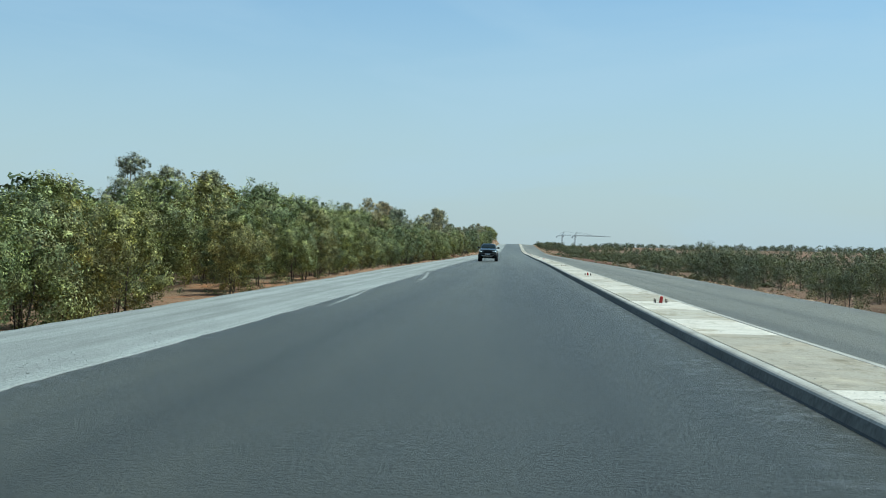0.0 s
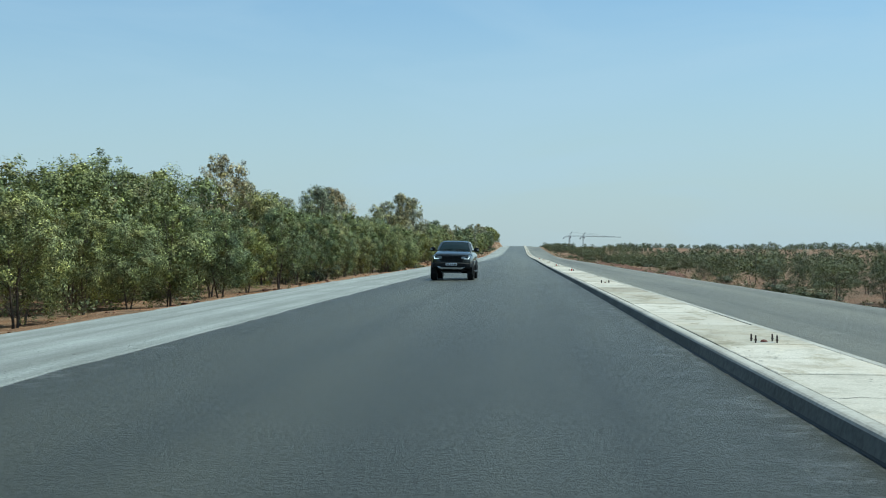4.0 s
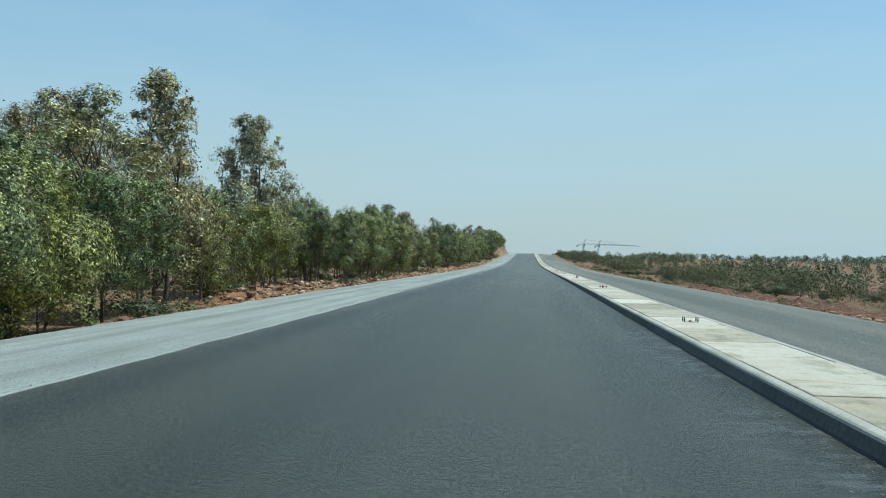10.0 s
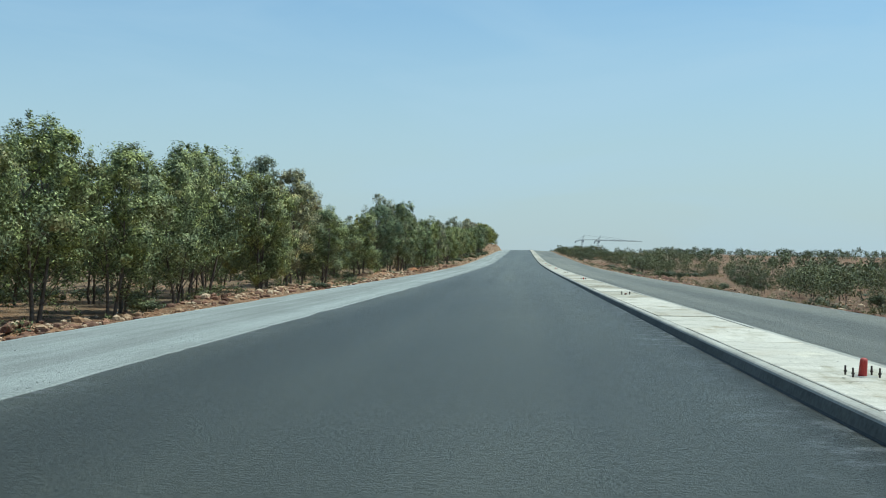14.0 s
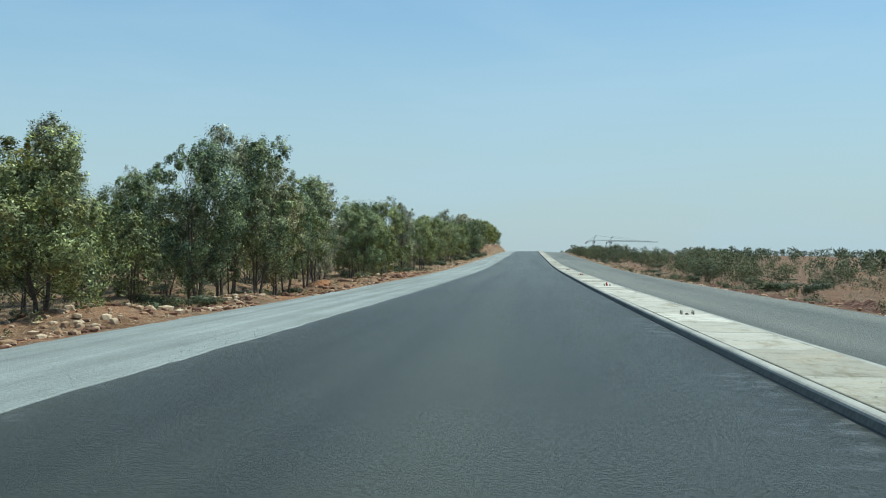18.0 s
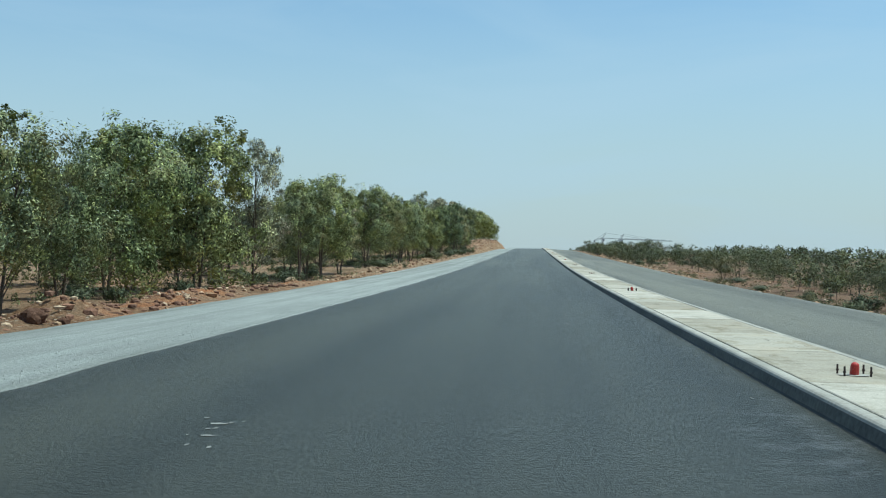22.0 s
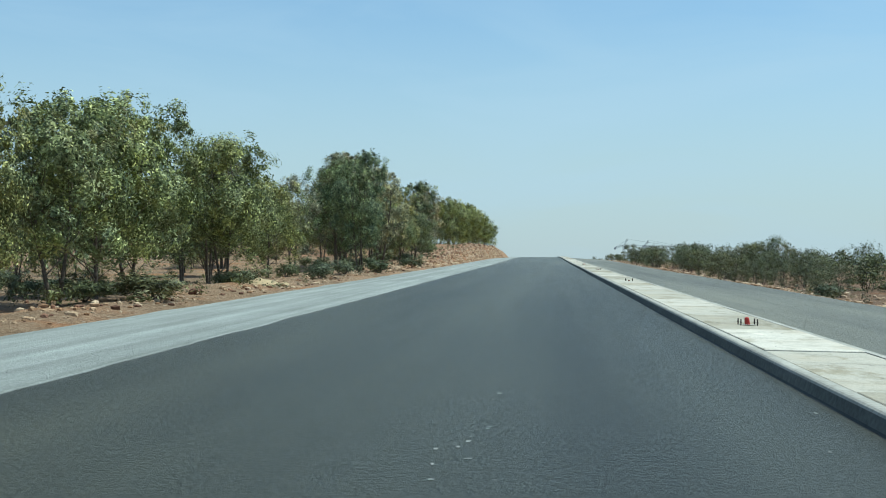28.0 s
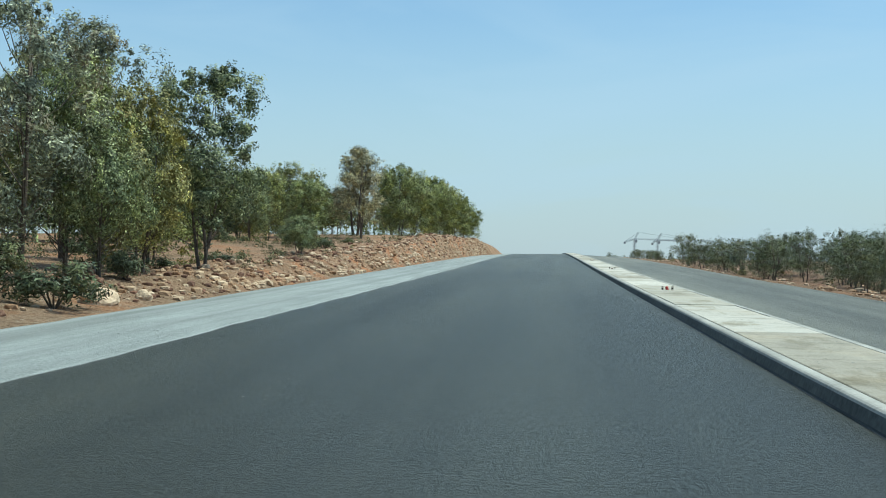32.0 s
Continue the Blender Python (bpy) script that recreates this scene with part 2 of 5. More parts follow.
def soil_mat():
    """Dug red earth with pale grit, greyer and stonier beyond the second carriageway."""
    m, nt, b = node_mat("red_soil", 0.95, 0.1)
    fine = noise_node(nt, 7.0, 8, 0.8)
    red = ramp(nt, fine, ((0.30, (0.085, 0.040, 0.026)), (0.41, (0.30, 0.146, 0.080)), (0.52, (0.49, 0.280, 0.158)), (0.64, (0.60, 0.44, 0.30)), (0.76, (0.62, 0.52, 0.41))))
    tan = ramp(nt, fine, ((0.30, (0.11, 0.075, 0.05)), (0.44, (0.33, 0.245, 0.165)), (0.58, (0.52, 0.41, 0.29)), (0.74, (0.70, 0.60, 0.47))))
    grey = ramp(nt, fine, ((0.30, (0.05, 0.036, 0.028)), (0.46, (0.150, 0.092, 0.066)), (0.60, (0.25, 0.170, 0.125)), (0.74, (0.48, 0.41, 0.335))))
    patch = ramp(nt, noise_node(nt, 0.22, 5, 0.6), ((0.34, (0.58, 0.55, 0.48)), (0.47, (1.02, 0.97, 0.90)), (0.55, (1.12, 1.06, 1.0)), (0.66, (1.25, 0.92, 0.70))))
    tc = nt.nodes.new("ShaderNodeTexCoord")
    sep = nt.nodes.new("ShaderNodeSeparateXYZ")
    nt.links.new(tc.outputs["Object"], sep.inputs[0])
    mr = nt.nodes.new("ShaderNodeMapRange")
    for i, v in enumerate((11.0, 15.0, 0.45, 0.9)):
        mr.inputs[1 + i].default_value = v
    nt.links.new(sep.outputs[0], mr.inputs[0])
    my = nt.nodes.new("ShaderNodeMapRange")  # the red dug stretch gives way to pale sandy ground uphill
    for i, v in enumerate((405.0, 475.0, 0.1, 0.8)):
        my.inputs[1 + i].default_value = v
    nt.links.new(sep.outputs[1], my.inputs[0])
    back = nt.nodes.new("ShaderNodeMapRange")  # and is red again on the bank below the crest
    for i, v in enumerate((572.0, 592.0, 1.0, 0.45)):
        back.inputs[1 + i].default_value = v
    nt.links.new(sep.outputs[1], back.inputs[0])
    red = mix(nt, mix(nt, 1.0, my.outputs[0], back.outputs[0], "MULTIPLY"), red, tan)
    litter = ramp(nt, noise_node(nt, 0.75, 7, 0.75), ((0.48, (0, 0, 0)), (0.60, (0.65, 0.65, 0.65))))  # leaf litter and dry grass
    inner = nt.nodes.new("ShaderNodeMapRange")  # more litter between the trees, the shade under them put into its colour
    for i, v in enumerate((-13.5, -18.0, 0.0, 0.75)):
        inner.inputs[1 + i].default_value = v
    nt.links.new(sep.outputs[0], inner.inputs[0])
    shaded_litter = mix(nt, 1.0, ramp(nt, noise_node(nt, 0.35, 5, 0.7), ((0.36, (0, 0, 0)), (0.52, (1, 1, 1)))), inner.outputs[0], "MULTIPLY")
    bare = nt.nodes.new("ShaderNodeMapRange")  # the sandy ground uphill is barer
    for i, v in enumerate((395.0, 435.0, 1.0, 0.35)):
        bare.inputs[1 + i].default_value = v
    nt.links.new(sep.outputs[1], bare.inputs[0])
    litter = mix(nt, 1.0, mix(nt, 1.0, litter, shaded_litter, "LIGHTEN"), bare.outputs[0], "MULTIPLY")
    twig = ramp(nt, noise_node(nt, 22.0, 4, 0.8), ((0.35, (0.085, 0.062, 0.043)), (0.55, (0.23, 0.175, 0.115)), (0.72, (0.42, 0.34, 0.235))))
    earth = mix(nt, 1.0, mix(nt, mr.outputs[0], red, grey), patch, "MULTIPLY")
    cells = nt.nodes.new("ShaderNodeTexVoronoi")  # small stones and crumbs lying in the dirt
    cells.inputs["Scale"].default_value = 5.5
    nt.links.new(tc.outputs["Object"], cells.inputs["Vector"])
    pebble = ramp(nt, cells.outputs["Distance"], ((0.20, (1, 1, 1)), (0.34, (0, 0, 0))))
    strewn_mask = ramp(nt, noise_node(nt, 0.5, 4, 0.65), ((0.45, (0, 0, 0)), (0.60, (1, 1, 1))))
    lone = mix(nt, 1.0, pebble, strewn_mask, "MULTIPLY")
    tone = ramp(nt, cells.outputs["Color"], ((0.2, (0.16, 0.085, 0.055)), (0.5, (0.40, 0.29, 0.20)), (0.8, (0.66, 0.57, 0.45))))
    nt.links.new(mix(nt, lone, mix(nt, litter, earth, twig), tone), b.inputs["Base Color"])
    raised = nt.nodes.new("ShaderNodeMath")
    raised.operation = "MULTIPLY_ADD"
    raised.inputs[1].default_value = 0.25
    nt.links.new(lone, raised.inputs[0])
    nt.links.new(noise_node(nt, 3.0, 7, 0.75), raised.inputs[2])
    bump(nt, b, raised.outputs[0], 1.0, 0.25)
    return m


def slab_mat():
    """Cast slabs: each of its own tone, with tan stains and dark scuffs."""
    m, nt, b = node_mat("slab_concrete", 0.9, 0.2)
    info = nt.nodes.new("ShaderNodeObjectInfo")
    f = noise_node(nt, 30.0, 6, 0.7)
    base = ramp(nt, f, ((0.3, (0.415, 0.385, 0.34)), (0.7, (0.58, 0.54, 0.485))))
    tone = ramp(nt, info.outputs["Random"], ((0.0, (0.66, 0.63, 0.56)), (0.3, (0.84, 0.82, 0.75)), (0.65, (1.0, 0.985, 0.94)), (1.0, (1.24, 1.22, 1.18))))
    tan = ramp(nt, noise_node(nt, 0.8, 5, 0.65), ((0.50, (0, 0, 0)), (0.70, (0.6, 0.6, 0.6))))
    scuff = ramp(nt, noise_node(nt, 1.6, 8, 0.72, (1.0, 1.1, 1)), ((0.28, (0.62, 0.61, 0.57)), (0.5, (1, 1, 1))))
    col = mix(nt, 1.0, base, tone, "MULTIPLY")
    col = mix(nt, tan, col, (0.46, 0.385, 0.285))
    smear = ramp(nt, noise_node(nt, 0.7, 6, 0.7, (2.2, 0.7, 1)), ((0.36, (0.70, 0.68, 0.61)), (0.47, (1, 1, 1)), (0.60, (1, 1, 1)), (0.70, (1.15, 1.15, 1.12))))
    col = mix(nt, 1.0, col, smear, "MULTIPLY")
    nt.links.new(mix(nt, 1.0, col, scuff, "MULTIPLY"), b.inputs["Base Color"])
    bump(nt, b, noise_node(nt, 6.0, 6, 0.7), 0.6, 0.04)
    return m


def stone_mat(name, low, high, tones):
    """Broken stone or clods: grain, weathering and each piece of its own tone."""
    m, nt, b = node_mat(name, 0.93, 0.15)
    f = noise_node(nt, 6.0, 6, 0.7)
    base = ramp(nt, f, ((0.3, low), (0.7, high)))
    geo = nt.nodes.new("ShaderNodeNewGeometry")
    info = nt.nodes.new("ShaderNodeObjectInfo")
    add = nt.nodes.new("ShaderNodeMath")
    nt.links.new(geo.outputs["Random Per Island"], add.inputs[0])
    nt.links.new(info.outputs["Random"], add.inputs[1])
    frac = nt.nodes.new("ShaderNodeMath")
    frac.operation = "FRACT"
    nt.links.new(add.outputs[0], frac.inputs[0])
    nt.links.new(mix(nt, 1.0, base, ramp(nt, frac.outputs[0], tones), "MULTIPLY"), b.inputs["Base Color"])
    bump(nt, b, f, 0.7, 0.05)
    return m


def leaf_mat(name, dark, mid, light):
    """Leaves: each of its own tone, branch by branch yellower or greyer, and tree by tree; sheen and crown shade are
    put into the extremes.
    """
    m, nt, b = node_mat(name, 0.5, 0.26)
    geo = nt.nodes.new("ShaderNodeNewGeometry")
    info = nt.nodes.new("ShaderNodeObjectInfo")
    # lightest tail stands for sky sheen, darkened low end for shade in the crown
    island = ramp(nt, geo.outputs["Random Per Island"], ((0.0, tuple(0.62 * c for c in dark)), (0.55, mid), (0.86, light), (1.0, tuple(1.75 * c for c in light))))
    branch = ramp(nt, noise_node(nt, 0.8, 3, 0.55), ((0.36, (0.58, 0.62, 0.60)), (0.49, (0.97, 0.98, 0.96)), (0.62, (1.32, 1.27, 0.95))))
    tree = ramp(nt, info.outputs["Random"], ((0.0, (0.70, 0.82, 0.76)), (0.4, (0.95, 1.0, 0.98)), (0.75, (1.04, 1.07, 0.84)), (1.0, (1.14, 1.0, 0.84))))
    col = mix(nt, 1.0, mix(nt, 1.0, island, branch, "MULTIPLY"), tree, "MULTIPLY")
    dry = ramp(nt, noise_node(nt, 0.55, 4, 0.6), ((0.52, (0, 0, 0)), (0.68, (0.55, 0.55, 0.55))))  # branches whose leaves have browned
    col = mix(nt, dry, col, tuple(c * k for c, k in zip(mid, (1.35, 0.95, 0.80))))
    nt.links.new(col, b.inputs["Base Color"])
    tr = nt.nodes.new("ShaderNodeBsdfTranslucent")
    nt.links.new(col, tr.inputs["Color"])
    ms = nt.nodes.new("ShaderNodeMixShader")
    ms.inputs[0].default_value = 0.09
    nt.links.new(b.outputs[0], ms.inputs[1])
    nt.links.new(tr.outputs[0], ms.inputs[2])
    nt.links.new(ms.outputs[0], nt.nodes["Material Output"].inputs[0])
    return m


ASPHALT = asphalt_mat("asphalt", (0.113, 0.112, 0.088), ((-4.5, -5.3), (1.75, 2.7)))
ASPHALT_OLD = asphalt_mat("base_course", (0.168, 0.159, 0.125), ((10.5, 12.2),), 0.03, 0.55)
GRAVEL = shoulder_mat()
CONCRETE = slab_mat()
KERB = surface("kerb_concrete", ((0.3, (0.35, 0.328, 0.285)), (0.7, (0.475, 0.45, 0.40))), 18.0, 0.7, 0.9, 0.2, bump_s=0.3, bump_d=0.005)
# kerb concrete darkened for the shaded face; dirt crumbs and cracks share it
KERB_SHADE_AND_DIRT = surface("kerb_shade_and_dirt_concrete", ((0.3, (0.125, 0.121, 0.104)), (0.7, (0.215, 0.206, 0.179))), 14.0, 0.5, 0.9, 0.2, bump_s=0.3, bump_d=0.005)
SOIL = soil_mat()
ROCK = stone_mat("limestone", (0.37, 0.255, 0.165), (0.64, 0.50, 0.36), ((0.0, (0.55, 0.42, 0.34)), (0.35, (0.85, 0.76, 0.68)), (0.7, (1.0, 0.98, 0.95)), (1.0, (1.22, 1.22, 1.2))))
CLAY = stone_mat("red_clay_clods", (0.125, 0.062, 0.043), (0.265, 0.160, 0.112), ((0.0, (0.55, 0.52, 0.5)), (0.5, (1.0, 1.0, 1.0)), (1.0, (1.45, 1.35, 1.25))))
CLAY_BANK = surface("dug_red_clay", ((0.30, (0.045, 0.025, 0.019)), (0.46, (0.140, 0.072, 0.050)), (0.58, (0.215, 0.120, 0.085)), (0.72, (0.36, 0.25, 0.19))), 4.0, 0.35, 0.95, 0.1, bump_s=1.0, bump_d=0.2)
SAND = surface("yellow_sand", ((0.3, (0.40, 0.30, 0.17)), (0.7, (0.55, 0.43, 0.27))), 12.0, 0.8, 0.95, 0.1)
BARK = surface("bark", ((0.3, (0.09, 0.07, 0.055)), (0.7, (0.21, 0.17, 0.135))), 9.0, 1.5, 0.95, 0.1, bump_s=0.6, bump_d=0.02, stretch=(1, 1, 0.2))
SEAM_BLACK = surface("black_seam", ((0.3, (0.012, 0.012, 0.012)), (0.7, (0.03, 0.03, 0.028))), 14.0, 0.8, 0.6, 0.4)
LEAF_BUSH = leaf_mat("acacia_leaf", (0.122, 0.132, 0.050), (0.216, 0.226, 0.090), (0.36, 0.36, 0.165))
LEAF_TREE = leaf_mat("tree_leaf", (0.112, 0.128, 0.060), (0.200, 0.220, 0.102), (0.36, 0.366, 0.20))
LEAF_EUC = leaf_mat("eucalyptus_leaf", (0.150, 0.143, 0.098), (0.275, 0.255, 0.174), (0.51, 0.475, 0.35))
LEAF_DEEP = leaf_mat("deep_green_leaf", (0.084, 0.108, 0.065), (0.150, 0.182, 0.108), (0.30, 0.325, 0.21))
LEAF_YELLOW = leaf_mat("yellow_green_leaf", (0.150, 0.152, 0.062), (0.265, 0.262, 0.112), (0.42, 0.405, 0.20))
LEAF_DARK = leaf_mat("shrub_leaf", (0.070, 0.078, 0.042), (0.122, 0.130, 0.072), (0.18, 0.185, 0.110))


# ---------------------------------------------------------------- building helpers
def mesh_from(name, verts, faces, material, smooth=False):
    me = bpy.data.meshes.new(name)
    me.from_pydata(verts, [], faces)
    me.materials.append(material)
    if smooth:
        me.polygons.foreach_set("use_smooth", [True] * len(me.polygons))
    me.update()
    return me


def part(name, bm, material, parent, label=""):
    """Links a bmesh as one mesh object under a thing or a part."""
    me = bpy.data.meshes.new(name)
    bm.to_mesh(me)
    bm.free()
    me.materials.append(material)
    ob = new(name, me)
    ob.parent = parent
    return tagged(ob, label)


def strip(name, section, y0, y1, step, material, wobble=None):
    """A ribbon along the road: section is a list of (x, height over the road), or (x, height, True) for a height over the kerb."""
    n = int((y1 - y0) / step) + 1
    verts, faces, k = [], [], len(section)
    for i in range(n):
        y = y0 + i * step
        z = road_z(y)
        for j, (x, h, *on_kerb) in enumerate(section):
            dx = wobble(j, y) if wobble else 0.0
            verts.append((x + dx, y, z + h + (kerb_h(y) if on_kerb else 0.0)))
    for i in range(n - 1):
        for j in range(k - 1):
            a = i * k + j
            faces.append((a, a + 1, a + k + 1, a + k))
    return new(name, mesh_from(name, verts, faces, material))


# ---------------------------------------------------------------- the ground, the carriageways and the median
KERB_X, MEDIAN_W = 2.925, 1.575
KERB_ROWS = [(0, 0.157), (47, 0.192), (113, 0.177), (181, 0.18), (214, 0.20), (245, 0.175), (280, 0.143), (315, 0.128), (350, 0.14), (385, 0.168), (444, 0.158), (487, 0.17), (522, 0.185), (545, 0.172), (600, 0.165)]
SIDE_L = [(-200, -1.0), (120, -1.0), (260, -1.25), (400, -1.1), (500, -0.6), (570, -0.2), (620, 0.8), (680, 1.9), (760, 2.0), (900, 0.5)]
SIDE_R = [(-200, -1.5), (420, -1.5), (520, -1.3), (620, -0.9), (700, -0.5), (900, -0.5)]


def table(y, rows):
    return float(np.interp(y, [r[0] for r in rows], [r[1] for r in rows]))


def kerb_h(y):
    """Height of the median kerb over the asphalt, which varies a little along the road."""
    return table(y, KERB_ROWS)


BANK_L = [(60, 0.0), (100, 0.3), (205, 0.4), (222, 0.75), (350, 0.8), (368, 0.75), (425, 0.65), (445, 0.35), (572, 0.4), (588, 0.4), (740, 0.45), (760, 0.0)]


def bank(x, y):
    """Dug-up earth thrown against the edge of the left shoulder, in uneven heaps."""
    u = (x + 13.2) / 2.5
    if abs(u) >= 1 or y < 60 or y > 760:
        return 0.0
    rise = max(0.0, 0.42 + 0.9 * noise.noise(Vector((x * 0.22, y * 0.13, 7.0))))
    lumps = 0.30 * noise.noise(Vector((x * 0.9, y * 0.8, 9.0))) + 0.16 * noise.noise(Vector((x * 2.1, y * 1.9, 4.0)))
    return table(y, BANK_L) * (1 - u * u) * (rise + lumps)


def spoil(x, y):
    """A field of dug-up heaps between the shoulder and the trees behind."""
    along = min((y - 212) / 8, (268 - y) / 6) if y < 300 else min((y - 366) / 6, (408 - y) / 6)
    edge = min(1.0, along, (-10.8 - x) / 1.5, (x + 26) / 3)
    if edge <= 0:
        return 0.0
    heaps = max(-0.1, noise.noise(Vector((x * 0.32, y * 0.26, 17.0)))) * 0.9
    return edge * (heaps + 0.34 * noise.noise(Vector((x * 0.95, y * 0.8, 23.0))) + 0.1)


def ground_z(x, y):
    """The lie of the land beside the road."""
    z = road_z(y)
    if -10.2 < x < 12.2:
        return z - 0.7
    bumps = 0.16 * noise.noise(Vector((x * 0.25, y * 0.25, 0))) + 0.5 * noise.noise(Vector((x * 0.03, y * 0.03, 3)))
    if x < 0:
        d = -10.2 - x
        near = min(1.0, d / (3.5 if y < 560 else max(1.5, 3.5 - (y - 560) / 14)))  # steeper where the road cuts into the rise
        side = table(y, SIDE_L)
        return z - 0.42 * (1 - near) + side * near + bumps * min(1.0, d / 3) + bank(x, y) + spoil(x, y) - 0.01 * max(0.0, d - 6) * (1 if y < 560 else -1.5 if d < 40 else 0)
    d = x - 12.2
    near = min(1.0, d / 5.0)
    return z - 0.45 * (1 - near) + table(y, SIDE_R) * near + bumps * min(1.0, d / 3) - 0.008 * min(d, 90.0)


def build_ground():
    xs = [-3500, -1500, -600, -300, -180, -120] + [-90 + 6 * i for i in range(9)] + [-37 + 1.4 * i for i in range(9)] + [-24.6 + 0.8 * i for i in range(10)] + [-16.6 + 0.55 * i for i in range(12)] + [-10.25, -10.15]
    xs += [12.15, 12.25] + [13 + 1.4 * i for i in range(12)] + [31 + 6 * i for i in range(14)] + [125, 180, 300, 600, 1500, 3500]
    ys = [-600, -300, -150] + [-80 + 4 * i for i in range(35)] + [60 + 0.9 * i for i in range(778)] + [764 + 4 * i for i in range(15)] + [840, 880, 940, 1000, 1100, 1300, 1600, 2200, 3000, 4800]
    verts = [(x, y, ground_z(x, y) if abs(x) < 700 else ground_z(math.copysign(300, x), y) - 0.004 * (abs(x) - 700)) for y in ys for x in xs]
    k = len(xs)
    faces = [(i * k + j, i * k + j + 1, (i + 1) * k + j + 1, (i + 1) * k + j) for i in range(len(ys) - 1) for j in range(k - 1)]
    tagged(new("ground", mesh_from("ground", verts, faces, SOIL, True)), "stony red-brown soil beside the new road", "ground", kind="structure")


def cross_fall(x):
    """Height of the left carriageway across its width."""
    return -0.05 + (x + 1.2) * 0.0122 if x > -1.2 else -0.05 + (x + 1.2) * 0.0146


def edge_wobble(j, y):
    j = min(j, 5)
    return 0.10 * noise.noise(Vector((j, y * 0.35, 1))) + 0.05 * noise.noise(Vector((j, y * 1.7, 2)))


build_ground()
Y0, Y1 = -60, 860
tagged(strip("road_left", [(-6.0, -0.5), (-6.0, -0.135), (-5.3, -0.11), (-1.2, -0.05), (2.96, 0.0), (3.0, 0.0), (3.0, -0.5)], Y0, Y1, 2.0, ASPHALT),
       "fresh dark grey asphalt carriageway without markings", "road", kind="structure")
tagged(strip("shoulder_left", [(-10.4, -0.75), (-10.15, -0.38), (-9.4, -0.33), (-7.5, -0.20), (-5.9, -0.105), (-5.21, -0.088), (-5.19, -0.11)], Y0, Y1, 0.5, GRAVEL,
             lambda j, y: edge_wobble(j, y) * (1.5 if j < 3 else 1.0 if j > 4 else 0.3)),
       "pale grey crushed stone shoulder along the asphalt", "shoulder", kind="structure")
tagged(strip("road_right", [(4.50, -0.5), (4.50, -0.06), (12.0, -0.39), (12.3, -0.75)], Y0, Y1, 2.0, ASPHALT_OLD,
             lambda j, y: edge_wobble(j, y) * (2 if j > 1 else 0)),
       "grey second carriageway beyond the median", "road", kind="structure")
# the face's shade is put into its colour, darker than the top
tagged(strip("kerb_left", [(KERB_X - 0.035, -0.3), (KERB_X - 0.035, 0.0), (KERB_X + 0.004, -0.044, True)], Y0, Y1, 2.0, KERB_SHADE_AND_DIRT),
       "concrete kerb face along the median, shade put into its grey", "kerb", kind="structure")
tagged(strip("kerb_top", [(KERB_X + 0.004, -0.044, True), (KERB_X + 0.015, -0.021, True), (KERB_X + 0.034, -0.006, True), (KERB_X + 0.06, 0.0, True), (KERB_X + 0.138, 0.0, True), (KERB_X + 0.145, -0.03, True)], Y0, Y1, 2.0, KERB),
       "pale worn top of the median kerb", "kerb", kind="structure")
tagged(strip("bitumen_seam", [(KERB_X - 0.050, 0.003), (KERB_X - 0.039, 0.006), (KERB_X - 0.032, 0.022)], Y0, Y1, 0.5, SEAM_BLACK,
             lambda j, y: (0.025 if j == 0 else 0.0) * noise.noise(Vector((j, y * 0.8, 5)))), "thin black seam along the foot of the kerb", "seam", kind="structure")
xr = KERB_X + MEDIAN_W
tagged(strip("kerb_right", [(xr - 0.145, -0.03, True), (xr - 0.14, 0.0, True), (xr - 0.035, 0.0, True), (xr - 0.015, -0.02, True), (xr, -0.1), (xr, -0.4)],
             Y0, Y1, 2.0, KERB), "grey concrete kerb on the far side of the median", "kerb", kind="structure")

# ---------------------------------------------------------------- trees
def tube(points, radii, sides=6):
    """Vertices and faces of a tapered tube through points."""
    verts, faces = [], []
    for k, (p, r) in enumerate(zip(points, radii)):
        d = (points[min(k + 1, len(points) - 1)] - points[max(k - 1, 0)]).normalized()
        u = d.orthogonal().normalized()
        v = d.cross(u)
        for i in range(sides):
            a = 2 * math.pi * i / sides
            verts.append(tuple(p + u * (r * math.cos(a)) + v * (r * math.sin(a))))
    for k in range(len(points) - 1):
        for i in range(sides):
            j = (i + 1) % sides
            faces.append((k * sides + i, k * sides + j, (k + 1) * sides + j, (k + 1) * sides + i))
    faces.append(tuple(range((len(points) - 1) * sides, len(points) * sides)))
    return verts, faces


